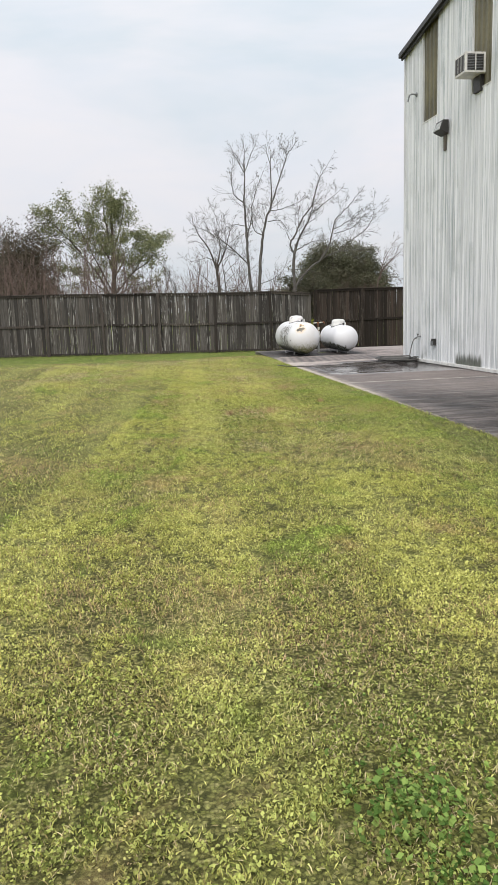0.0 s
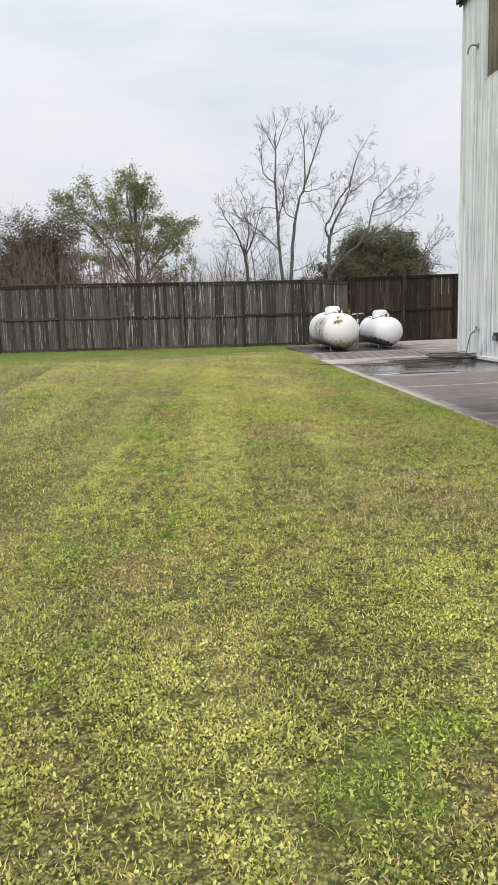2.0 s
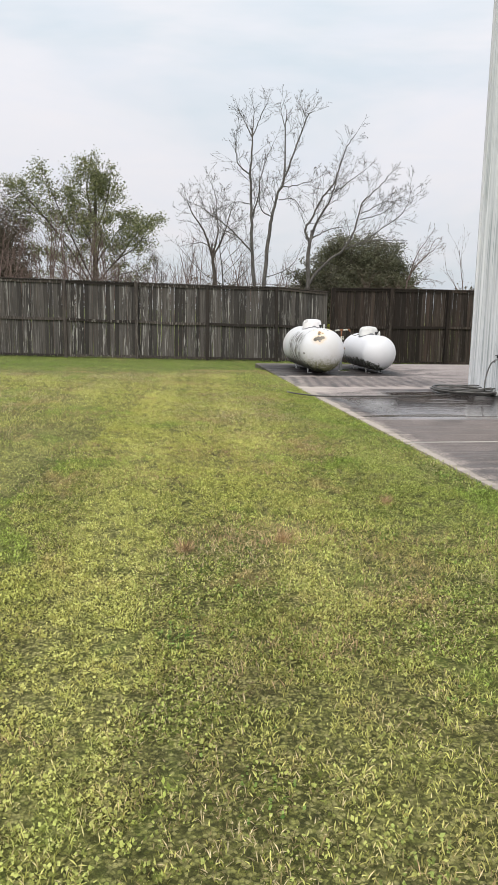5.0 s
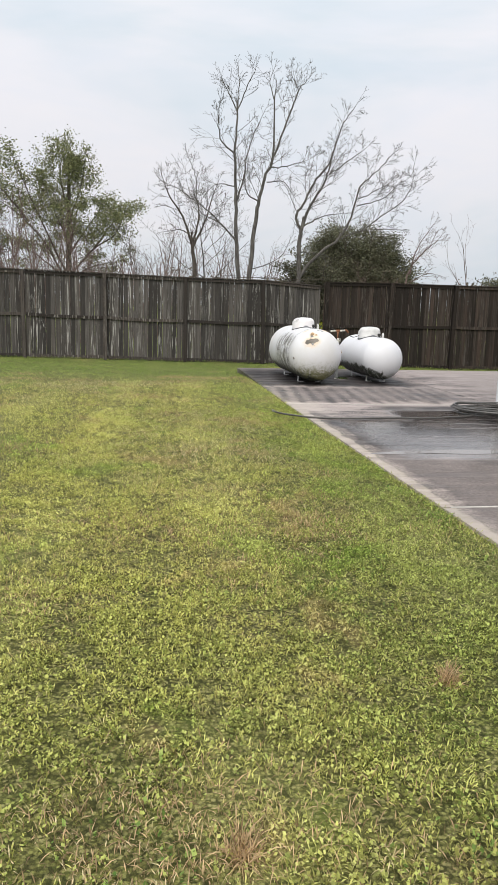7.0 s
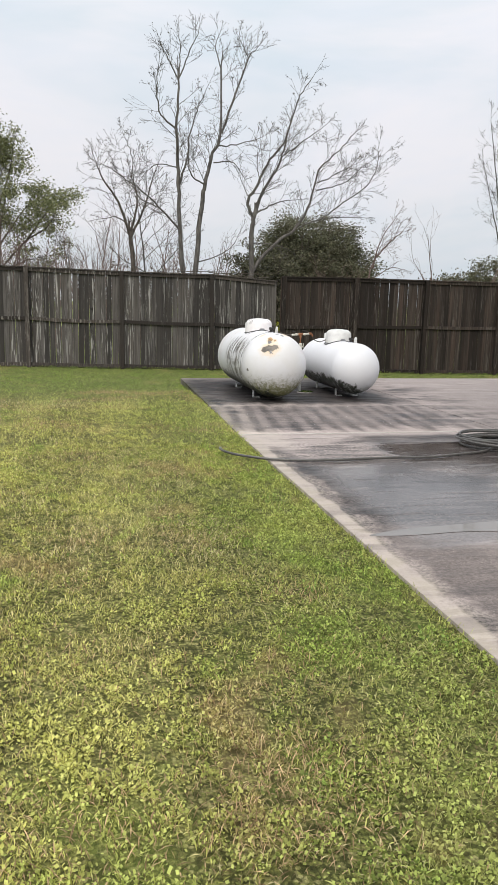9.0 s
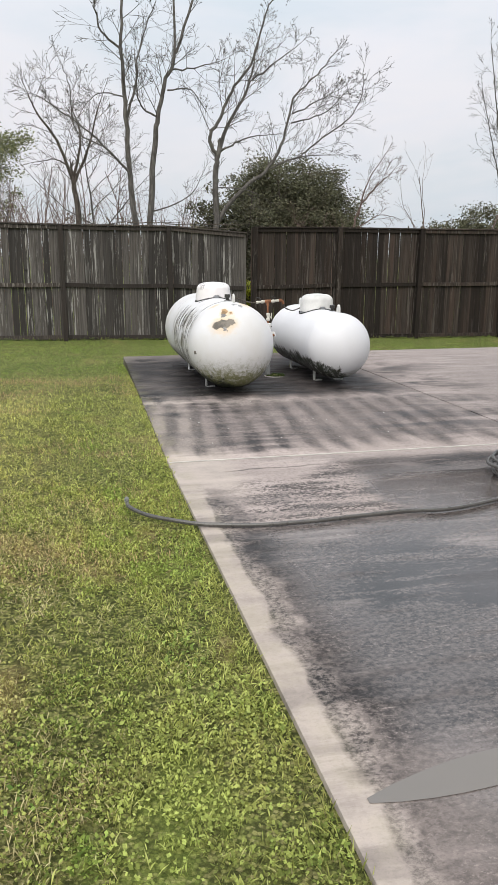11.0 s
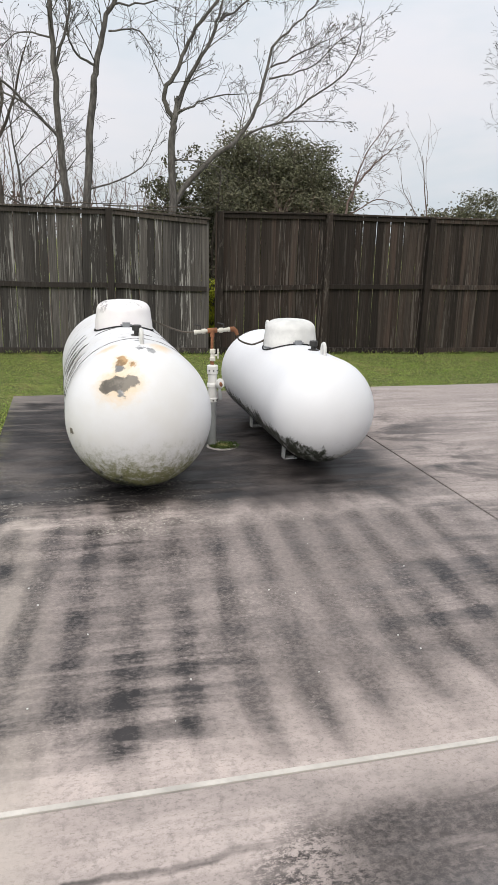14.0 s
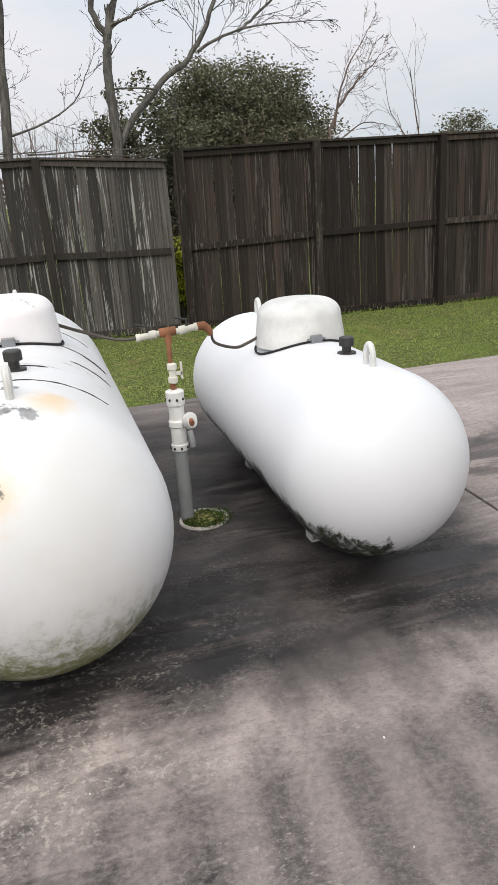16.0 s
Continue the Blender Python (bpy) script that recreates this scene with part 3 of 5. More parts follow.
def from_arrays(name, verts, quads, mat):
    """A large mesh of four-cornered faces from arrays."""
    me = bpy.data.meshes.new(name)
    me.vertices.add(len(verts))
    me.vertices.foreach_set("co", verts.astype(np.float32).ravel())
    me.loops.add(quads.size)
    me.loops.foreach_set("vertex_index", quads.astype(np.int32).ravel())
    me.polygons.add(len(quads))
    me.polygons.foreach_set("loop_start", np.arange(0, quads.size, 4, dtype=np.int32))
    me.update(calc_edges=True)
    me.materials.append(mat)
    return me


def soft(t, a, b):
    t = np.clip((t - a) / (b - a), 0, 1)
    return t * t * (3 - 2 * t)


FENCE_Y = 28.25
WALL_X = 3.35
BACK_Y = 23.2


def level(x, y):
    """Height of the lawn: flat beside the slab, falling to the fence."""
    x, y = np.asarray(x, float), np.asarray(y, float)
    fall = np.clip(0.255 + 0.014 * x, 0.08, 0.37)
    roll = 0.012 * np.sin(x * 1.3 + 0.5) * np.sin(y * 0.9) + 0.008 * np.sin(x * 2.9 + y * 2.3)
    away = soft(np.minimum(np.abs(x), np.abs(x - 9)) + np.maximum(0, y - BACK_Y), 0.0, 0.6)
    return -0.025 + roll * away - fall * soft(y, 19.0, 28.0)


# ---- ground ----
def grid_steps(lo, hi, fine_lo, fine_hi, step):
    s = list(np.arange(fine_lo, fine_hi + 1e-6, step))
    out, d, x = [], step, fine_hi
    while x < hi:
        d *= 1.6
        x = min(hi, x + d)
        out.append(x)
    pre, d, x = [], step, fine_lo
    while x > lo:
        d *= 1.6
        x = max(lo, x - d)
        pre.append(x)
    return np.array(pre[::-1] + s + out)


gx, gy = grid_steps(-1500, 1500, -16, 12, 0.5), grid_steps(-1500, 1500, -8, 32, 0.5)
GX, GY = np.meshgrid(gx, gy)
gz = level(GX, GY)
# the lawn dips under the slab and the building
under = (GX > 0.3) & (GY < BACK_Y - 0.3) & (GX < 9.3) & (GY > -10)
gz = np.where(under, -0.2, gz)
gv = np.stack([GX.ravel(), GY.ravel(), gz.ravel()], 1)
nx, ny = len(gx), len(gy)
ii = (np.arange(ny - 1)[:, None] * nx + np.arange(nx - 1)[None]).ravel()
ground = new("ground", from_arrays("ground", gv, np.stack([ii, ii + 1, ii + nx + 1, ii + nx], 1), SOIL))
ground.data.shade_smooth()
tagged(ground, "patchy green and straw coloured winter lawn", "lawn", kind="structure")

# ---- concrete slab, one object a panel ----
slab = tagged(new("pavement"), "pale concrete slab blackened by mildew", "concrete slab", kind="structure")
JOINTS_Y = (-9.99, -0.28, 5.44, 11.16, 16.88, BACK_Y)
JOINTS_X = (0.0, 3.18, 9.2)


def slab_edge(y):
    """The slab's edge on the lawn side, not quite straight."""
    return np.interp(y, (-10, 5, 12, 15, 17, 23.2), (0.02, 0.0, -0.07, -0.12, -0.09, -0.01))


for ix in range(2):
    for iy in range(5):
        s = Shape().box(JOINTS_X[ix] + 0.008 * (ix > 0), JOINTS_X[ix + 1] - 0.008, JOINTS_Y[iy] + 0.012, JOINTS_Y[iy + 1] - 0.012, -0.14, 0.0)
        if ix == 0:
            s.v = [(float(slab_edge(q[1])) if q[0] < 1 else q[0], q[1], q[2]) for q in s.v]
        part("slab_panel", s, CONCRETE, slab, smooth=True, bevel=0.006)
part("joint_filler", Shape().box(0.05, 9.1, -9.9, BACK_Y - 0.02, -0.15, -0.012), GAP, slab)
strip_mat = plain("pale_joint_strip", (0.62, 0.58, 0.53), 0.8, vary=0.35)
part("joint_strip", Shape().box(-0.085, 9.1, 16.872, 16.894, -0.02, 0.002), strip_mat, slab, "pale expansion strip")
part("joint_strip", Shape().box(0.0, 3.2, 11.145, 11.175, -0.02, 0.002), strip_mat, slab, "pale expansion strip")

# a shallow puddle that lies across the near panel
m_water, n_water = material("rain_water")
n_water.surface((0.19, 0.175, 0.16), 0.05, 0, n_water.noise(n_water.where(), 9.0, 2), 0.02, 0.002, 0.6)
pool = Shape()
for k in range(25):
    u = k / 24
    px = 0.02 + 2.3 * u
    mid = 13.15 + 0.10 * u + 0.05 * math.sin(5 * u)
    half = (0.012 + 0.10 * math.sin(math.pi * min(1, u * 1.1)) ** 0.7) * (1 + 0.15 * math.sin(17 * u))
    pool.v += [(px, mid - half, 0.003), (px, mid + half * 0.8, 0.003)]
    if k:
        pool.f.append((2 * k - 2, 2 * k, 2 * k + 1, 2 * k - 1))
tagged(part("puddle", pool, m_water), "shallow rain puddle lying on the concrete", "puddle", kind="structure")

# ---- metal building ----
ON_WALL = Matrix.Translation((3.10, 16.60, 0.05)) @ Matrix.Rotation(radians(2.3), 4, "Z") @ Matrix.Translation((-3.35, -17.8, 0))
building = thing("metal_building", "white corrugated steel building with grey weather streaks", "building", ON_WALL)
CORNER_Y, EAVE, SHEET, RISE, RIDGE_Y = 17.8, 7.54, 0.845, 0.15, 5.0
FAR_X, NEAR_Y = 17.0, -8.0
LIGHT_Z = 5.69


def roofline(y):
    """Height of the gable's edge at y."""
    return EAVE + RISE * (min(CORNER_Y - y, y - NEAR_Y) if y < RIDGE_Y else CORNER_Y - y)


def ribbed(y0, y1, z0, z1=None, pitch=0.21125, depth=0.009, thick=0.004):
    """A ribbed sheet in the plane x = 0 from y0 down to y1; it ends at z1, or at the roof line."""
    prof, y = [], y0
    while y > y1 + 1e-6:
        for dy, dx in ((0, 0), (0.105, 0), (0.13, -depth), (0.18, -depth), (0.205, 0)):
            if y - dy >= y1:
                prof.append((dx, y - dy))
        y -= pitch
    prof.append((0, y1))
    s = Shape()
    for x, yy in prof:
        top = z1 if z1 else roofline(yy)
        s.v += [(x, yy, z0), (x, yy, top), (x + thick, yy, z0), (x + thick, yy, top)]
    for i in range(len(prof) - 1):
        a, b = 4 * i, 4 * i + 4
        s.f += [(a, a + 1, b + 1, b), (b + 2, b + 3, a + 3, a + 2), (a, b, b + 2, a + 2), (a + 1, a + 3, b + 3, b + 1)]
    return s


edges = [CORNER_Y - 0.02, 17.54]
while edges[-1] > NEAR_Y + SHEET:
    edges.append(edges[-1] - SHEET)
for i in range(len(edges) - 1):
    y0, y1 = edges[i], edges[i + 1]
    strip = i % 3 == 2 and y1 > RIDGE_Y
    part("siding_sheet", ribbed(y0, y1, 0.03, LIGHT_Z if strip else None), SIDING, building, m=pose(WALL_X, 0, 0))
    if strip:
        part("light_panel", ribbed(y0 - 0.015, y1 + 0.015, LIGHT_Z, None, 0.21125, 0.030), OLIVE, building, "olive translucent corrugated panel", m=pose(WALL_X + 0.035, 0, 0))
        part("panel_sill", Shape().box(-0.012, 0.03, y1, y0, LIGHT_Z - 0.025, LIGHT_Z), WHITE_PAINT, building, m=pose(WALL_X, 0, 0))
        for side in (y0, y1 + 0.012):
            part("panel_trim", Shape().box(-0.008, 0.035, side - 0.012, side, LIGHT_Z, roofline(y0)), SIDING, building, m=pose(WALL_X, 0, 0))


def gable(x0, x1, y_far, y_near, drop):
    """An upright slab under the roof line."""
    s = Shape()
    ys = [y_far, RIDGE_Y, y_near]
    for x in (x0, x1):
        for y in ys:
            s.v += [(x, y, -0.1), (x, y, roofline(max(NEAR_Y, min(CORNER_Y, y))) - drop)]
    for k in (0, 2):
        s.f += [(k, k + 1, k + 3, k + 2), (k + 8, k + 9, k + 7, k + 6), (k + 1, k + 7, k + 9, k + 3)]
    s.f += [(0, 6, 7, 1), (4, 5, 11, 10)]
    return s


part("wall", gable(WALL_X + 0.045, WALL_X + 0.2, CORNER_Y - 0.03, NEAR_Y, 0.02), WHITE_PAINT, building)
part("wall", gable(FAR_X - 0.2, FAR_X, CORNER_Y - 0.03, NEAR_Y, 0.02), SIDING, building)
part("wall", Shape().box(WALL_X + 0.01, FAR_X, CORNER_Y - 0.03, CORNER_Y + 0.0, -0.1, EAVE), SIDING, building)
part("wall", Shape().box(WALL_X, FAR_X, NEAR_Y - 0.2, NEAR_Y, -0.1, EAVE), SIDING, building)
part("corner_trim", Shape().box(WALL_X - 0.036, WALL_X + 0.10, CORNER_Y - 0.018, CORNER_Y + 0.012, 0.0, EAVE - 0.02), SIDING, building, bevel=0.004)
part("base_trim", Shape().box(WALL_X - 0.05, WALL_X + 0.04, NEAR_Y, CORNER_Y + 0.005, -0.04, 0.03), WHITE_PAINT, building, bevel=0.006)


def along_roof(x0, x1, z0, z1, over):
    """A beam that follows the roof line from the far corner over the ridge to the near one."""
    s = Shape()
    for y, z in ((CORNER_Y + over, EAVE - RISE * over), (RIDGE_Y, roofline(RIDGE_Y)), (NEAR_Y - over, EAVE - RISE * over)):
        s.v += [(x0, y, z + z0), (x1, y, z + z0), (x1, y, z + z1), (x0, y, z + z1)]
    for k in (0, 4):
        s.f += [(k + j, k + (j + 1) % 4, k + 4 + (j + 1) % 4, k + 4 + j) for j in range(4)]
    s.f += [(3, 2, 1, 0), (8, 9, 10, 11)]
    return s


part("roof", along_roof(WALL_X - 0.10, FAR_X + 0.1, 0.06, 0.11, 0.10), GREY_METAL, building)
part("rake_trim", along_roof(WALL_X - 0.09, WALL_X - 0.045, -0.07, 0.055, 0.08), FASCIA, building, "dark rake trim under the roof edge")
part("rake_cap", along_roof(WALL_X - 0.15, WALL_X - 0.094, -0.01, 0.10, 0.11), FASCIA, building, "dark roof edge flashing")
part("rake_lip", along_roof(WALL_X - 0.044, WALL_X + 0.04, 0.0, 0.055, 0.06), FASCIA, building)
# ---- board fences ----
def fence(name, label, xs, tops, mids, wood, frame_wood, end_gap, sag, seed):
    """Posts at xs with top heights; boards behind rails, capped by a trim board."""
    rnd = random.Random(seed)
    f = thing(name, label, "fence")
    at = lambda table, x: float(np.interp(x, xs, table))
    for x, top in list(zip(xs, tops))[:len(xs) - (end_gap > 0)]:
        b = float(level(x, FENCE_Y)) - 0.05
        part("post", Shape().box(-0.052, 0.052, -0.05, 0.05, 0, top - b - 0.01), frame_wood, f, bevel=0.006,
             m=pose(x, FENCE_Y - 0.075, b, rnd.uniform(-0.4, 0.4), rnd.uniform(-0.7, 0.7), 0))
    for i in range(len(xs) - 1):
        x0, x1 = xs[i] + 0.055, xs[i + 1] - 0.055
        for kind, z0, z1, h, y in (("rail", mids[i], mids[i + 1], 0.085, -0.055), ("bottom_rail", float(level(x0, FENCE_Y)) + 0.08, float(level(x1, FENCE_Y)) + 0.08, 0.09, -0.055), ("top_trim", tops[i] - 0.07, tops[i + 1] - 0.07, 0.07, -0.05)):
            s = Shape()
            n = 7
            bow = rnd.uniform(0.3, 1.0) * sag
            for k in range(n):
                u = k / (n - 1)
                z = z0 + (z1 - z0) * u - bow * math.sin(math.pi * u) * (0.6 if kind == "rail" else 0.25)
                x = x0 + (x1 - x0) * u
                s.v += [(x, y - 0.02, z - h / 2), (x, y - 0.02, z + h / 2), (x, y + 0.018, z + h / 2), (x, y + 0.018, z - h / 2)]
                if k:
                    a, b = 4 * k - 4, 4 * k
                    s.f += [(a + j, b + j, b + (j + 1) % 4, a + (j + 1) % 4) for j in range(4)]
            s.f += [(0, 1, 2, 3), (4 * n - 1, 4 * n - 2, 4 * n - 3, 4 * n - 4)]
            part(kind, s, frame_wood, f, m=pose(0, FENCE_Y, 0))
        cap = Shape()
        cap.box(0, (Vector((xs[i + 1] - xs[i], 0, tops[i + 1] - tops[i]))).length, -0.095, 0.05, 0, 0.032)
        part("cap_board", cap, frame_wood, f, bevel=0.005, m=Matrix.Translation((xs[i], FENCE_Y, tops[i] - 0.03)) @ Matrix.Rotation(-math.atan2(tops[i + 1] - tops[i], xs[i + 1] - xs[i]), 4, "Y"))
    # the boards share a few meshes of unit height
    shapes = []
    for k in range(6):
        wdt = 0.138 - 0.004 * (k % 3)
        s = Shape()
        cup = 0.004 * ((k % 2) * 2 - 1)
        for z in (0.0, 0.5, 1.0):
            lean = 0.004 * math.sin(k * 2.1 + z * 3)
            s.v += [(-wdt / 2 + lean, 0, z), (lean, cup, z), (wdt / 2 + lean, 0, z), (wdt / 2 + lean, 0.018, z), (lean, 0.018 + cup, z), (-wdt / 2 + lean, 0.018, z)]
        for j in range(2):
            a = 6 * j
            s.f += [(a + q, a + (q + 1) % 6, a + 6 + (q + 1) % 6, a + 6 + q) for q in range(6)]
        s.f += [(5, 4, 3, 2, 1, 0), (12, 13, 14, 15, 16, 17)]
        shapes.append(s.mesh("board", wood))
    x = xs[0]
    while x < xs[-1] - end_gap:
        b = float(level(x, FENCE_Y)) - rnd.uniform(-0.03, 0.03)
        ob = new("board", rnd.choice(shapes))
        ob.parent = f
        ob.matrix_basis = pose(x, FENCE_Y - 0.03 + rnd.uniform(-0.003, 0.003), b, 0, rnd.uniform(-0.35, 0.35), rnd.uniform(-1.5, 1.5)) @ Matrix.Diagonal((1, 1, at(tops, x) - 0.03 - b, 1))
        x += 0.1375 + (0.006 if rnd.random() < 0.12 else 0.0)
    return f


fence("board_fence", "weathered grey wooden board fence with flaking pale streaks", [-14.65, -12.35, -10.05, -7.7, -5.5, -3.23, -0.92, 1.40, 3.13],
      [2.33, 2.32, 2.31, 2.30, 2.27, 2.23, 2.19, 2.18, 2.06], [1.10, 1.10, 1.09, 1.06, 1.03, 0.98, 0.93, 0.90, 0.84], GREY_WOOD, RAIL_WOOD, 0.02, 0.05, 3)
fence("board_fence", "dark brown stained wooden board fence with tall posts", [3.30, 5.30, 7.35, 9.6, 11.9, 14.2, 16.5],
      [2.18, 2.20, 2.195, 2.20, 2.2, 2.2, 2.2], [0.86, 0.90, 0.91, 0.92, 0.92, 0.92, 0.92], BROWN_WOOD, BROWN_WOOD, 0.0, 0.02, 5)

# dead branches caught on the fence top
for seed, x, z, ln, tilt in ((1, 1.3, 2.20, 1.9, 0.01), (2, 1.9, 2.16, 1.1, -0.05), (3, 0.5, 2.215, 1.2, 0.02)):
    r = random.Random(seed)
    pts = [Vector((x + ln * k / 8, FENCE_Y - 0.02 + r.uniform(-0.03, 0.03), z + 0.012 + tilt * k / 8 * ln + r.uniform(-0.006, 0.012))) for k in range(9)]
    s = Shape().tube(pts, [0.013 - 0.001 * k for k in range(9)], 5)
    for k in (3, 5, 6):
        q = pts[k]
        s.tube([q, q + Vector((0.12, -0.10, r.uniform(-0.02, 0.10))), q + Vector((0.22, -0.13, r.uniform(-0.22, 0.12)))], [0.006, 0.005, 0.003], 4)
    tagged(part("dead_branch", s, BARK_DARK), "thin dead branch lying along the fence top", "branch", "branches on the fence")
# ---- propane tanks ----
def tank(name, label, x, y, yaw, dia, length, clear, paint, dome_mat, wrap, lug, gauge):
    """A lying tank on four strap feet; the origin is the middle of its axis."""
    r = dia / 2
    zc = clear + r
    t = thing(name, label, "propane tank", pose(x, y, zc, 0, 0, yaw))
    head = r * 0.86
    half = length / 2 - head
    prof = [(0.004, -half - head)]
    for k in range(1, 15):
        a = math.pi / 2 * k / 14
        prof.append((r * math.sin(a), -half - head * math.cos(a)))
    prof += [(r, -half * q) for q in (0.6, 0.2, -0.2, -0.6)]
    for k in range(14, 0, -1):
        a = math.pi / 2 * k / 14
        prof.append((r * math.sin(a), half + head * math.cos(a)))
    prof.append((0.004, half + head))
    lie = Matrix.Rotation(radians(-90), 4, "X")
    part("shell", Shape().spin(prof, 64, lie), paint, t, smooth=True)
    for q in (-half, half):
        part("weld_seam", Shape().spin([(r - 0.003, q - 0.010), (r + 0.0004, q - 0.004), (r + 0.0004, q + 0.004), (r - 0.003, q + 0.010)], 64, lie), paint, t, smooth=True)
    # hinged dome over the valves
    rd, h = 0.215, 0.19
    z0 = r - 0.035
    prof = [(rd + 0.012, z0), (rd + 0.008, z0 + 0.05), (rd, z0 + 0.10), (rd - 0.004, z0 + h * 0.62 + 0.02)]
    for k in range(1, 9):
        a = math.pi / 2 * k / 8
        prof.append((rd - 0.105 + 0.101 * math.cos(a), z0 + h * 0.62 + 0.02 + 0.080 * math.sin(a)))
    prof += [(0.06, z0 + h + 0.034), (0.004, z0 + h + 0.037)]
    dome = part("dome_lid", Shape().spin(prof, 48), dome_mat, t, "rounded valve dome lid", smooth=True)
    # the collar's edge follows the shell
    gap = []
    for k in range(49):
        a = 2 * math.pi * k / 48
        px, py = (rd + 0.014) * math.cos(a), (rd + 0.014) * math.sin(a)
        gap.append((px, py, math.sqrt(r * r - px * px) + 0.006))
    part("dome_gap", Shape().tube(gap, 0.006, 6, False), GAP, t)
    latch = part("latch", Shape().box(-0.028, 0.028, -rd - 0.035, -rd - 0.008, r - 0.005, r + 0.035).box(-0.045, 0.045, -rd - 0.03, -rd - 0.016, r + 0.012, r + 0.022), GREY_METAL, dome, "bent steel lid latch", bevel=0.003)
    # gauge cap and lifting lugs
    gy = -gauge
    gauge_z = r - 0.008
    part("relief_valve", Shape().spin([(0.042, gauge_z), (0.042, gauge_z + 0.012), (0.020, gauge_z + 0.016), (0.020, gauge_z + 0.04), (0.033, gauge_z + 0.042), (0.033, gauge_z + 0.075), (0.028, gauge_z + 0.08)], 20, Matrix.Translation((0.03, gy, 0))), DARK_METAL, t, "dark capped relief valve", smooth=True)
    for ly in (-lug, lug):
        arc = [(0.02, ly - 0.035 * math.cos(a), r - 0.02 + 0.05 + 0.055 * math.sin(a)) for a in np.linspace(0, math.pi, 9)]
        pts = [(0.02, ly - 0.035, r - 0.02)] + arc + [(0.02, ly + 0.035, r - 0.02)]
        part("lifting_lug", Shape().tube(pts, 0.013, 8), WHITE_PAINT, t, smooth=True)
    # feet: bent flat bars
    for ly in (-half * 0.62, half * 0.62):
        for side in (-1, 1):
            xf = side * r * 0.46
            top = -math.sqrt(r * r - xf * xf) + 0.03
            foot = Shape().box(xf - 0.006, xf + 0.006, ly - 0.035, ly + 0.035, -zc + 0.004, top)
            foot.box(min(xf, xf - side * 0.10), max(xf, xf - side * 0.10), ly - 0.035, ly + 0.035, -zc, -zc + 0.010)
            part("foot", foot, WHITE_PAINT, t)
    # a rusty seam and scratches that run round the shell
    rnd = random.Random(7)
    if wrap:
        ring = [((r + 0.0004) * math.sin(a), -0.92 + 0.006 * math.sin(a * 5), (r + 0.0004) * math.cos(a)) for a in np.linspace(-1.9, 0.75, 40)]
        part("seam_crack", Shape().tube(ring, [0.001 + 0.0028 * abs(math.sin(k * 0.9)) for k in range(40)], 4), DARK_METAL, t, "dark cracked line round the shell")
    for k in range(wrap):
        q = rnd.uniform(-half * 0.75, half * 0.5)
        a0 = rnd.choice((-1, 1)) * rnd.uniform(0.1, 1.3) - 0.3
        pts = []
        for a in np.linspace(a0, a0 + rnd.uniform(0.15, 0.6), 10):
            pts.append(((r + 0.0005) * math.sin(a), q + 0.03 * (a - a0) * (k % 3 - 1), (r + 0.0005) * math.cos(a)))
        part("scratch", Shape().tube(pts, [0.001] + [rnd.uniform(0.002, 0.0045)] * 8 + [0.001], 4), DARK_METAL, t)
    return t


m_dome, n_dome = material("chipped_dome_paint")
p_dome = n_dome.place()
c_dome = n_dome.mix(n_dome.ramp(n_dome.noise(p_dome, 5.0, 4), 0.35, 0.65), (0.78, 0.74, 0.75), (0.83, 0.80, 0.79))
chip_dome = n_dome.math("MULTIPLY", n_dome.ramp(n_dome.noise(n_dome.stretch(p_dome, 1.0, 1.0, 0.7), 9.0, 7, 0.76, 0.4), 0.55, 0.60), n_dome.ramp(n_dome.split(p_dome)[2], 0.55, 0.64))
c_dome = n_dome.mix(n_dome.math("MULTIPLY", chip_dome, 0.75), c_dome, (0.22, 0.20, 0.21))
n_dome.surface(c_dome, 0.5, 0, n_dome.noise(p_dome, 40.0, 4), 0.08, 0.003)
DOME_PAINT = m_dome
TANK_1 = (1.01, 20.90)
TANK_2 = (2.40, 20.92)
tank("propane_tank", "old white propane tank with rust scabs and green algae", *TANK_1, 0, 0.97, 3.08, 0.055, TANK_A, DOME_PAINT, 16, 1.13, 0.74)
tank("propane_tank", "smaller clean white propane tank with mildewed belly", *TANK_2, 0, 0.80, 2.40, 0.07, TANK_B, WHITE_PAINT, 0, 0.79, 0.53)

# ---- gas riser between the tanks ----
riser = thing("gas_riser", "rusty gas riser with white valves on grey conduit", "gas pipe", pose(1.725, 20.87, 0.0) @ Matrix.Diagonal((0.80, 0.80, 1.0, 1.0)))
part("conduit", Shape().spin([(0.045, 0.0), (0.045, 0.40)], 20), PVC_GREY, riser, smooth=True)
coupling = part("coupling", Shape().spin([(0.054, 0.38), (0.054, 0.41), (0.048, 0.415), (0.048, 0.50), (0.056, 0.505), (0.056, 0.53), (0.048, 0.54), (0.048, 0.61), (0.057, 0.615), (0.057, 0.68), (0.05, 0.685), (0.02, 0.69)], 20), WHITE_PAINT, riser, "white flanged coupling", smooth=True)
for k, bolt_z in itertools.product(range(8), (0.645, 0.396)):
    a = math.pi / 4 * k
    part("bolt", Shape().spin([(0.007, 0.0), (0.007, 0.006)], 8, Matrix.Translation((0.056 * math.cos(a), 0.056 * math.sin(a), bolt_z)) @ Matrix.Rotation(a, 4, "Z") @ Matrix.Rotation(radians(90), 4, "Y")), DARK_METAL, coupling)
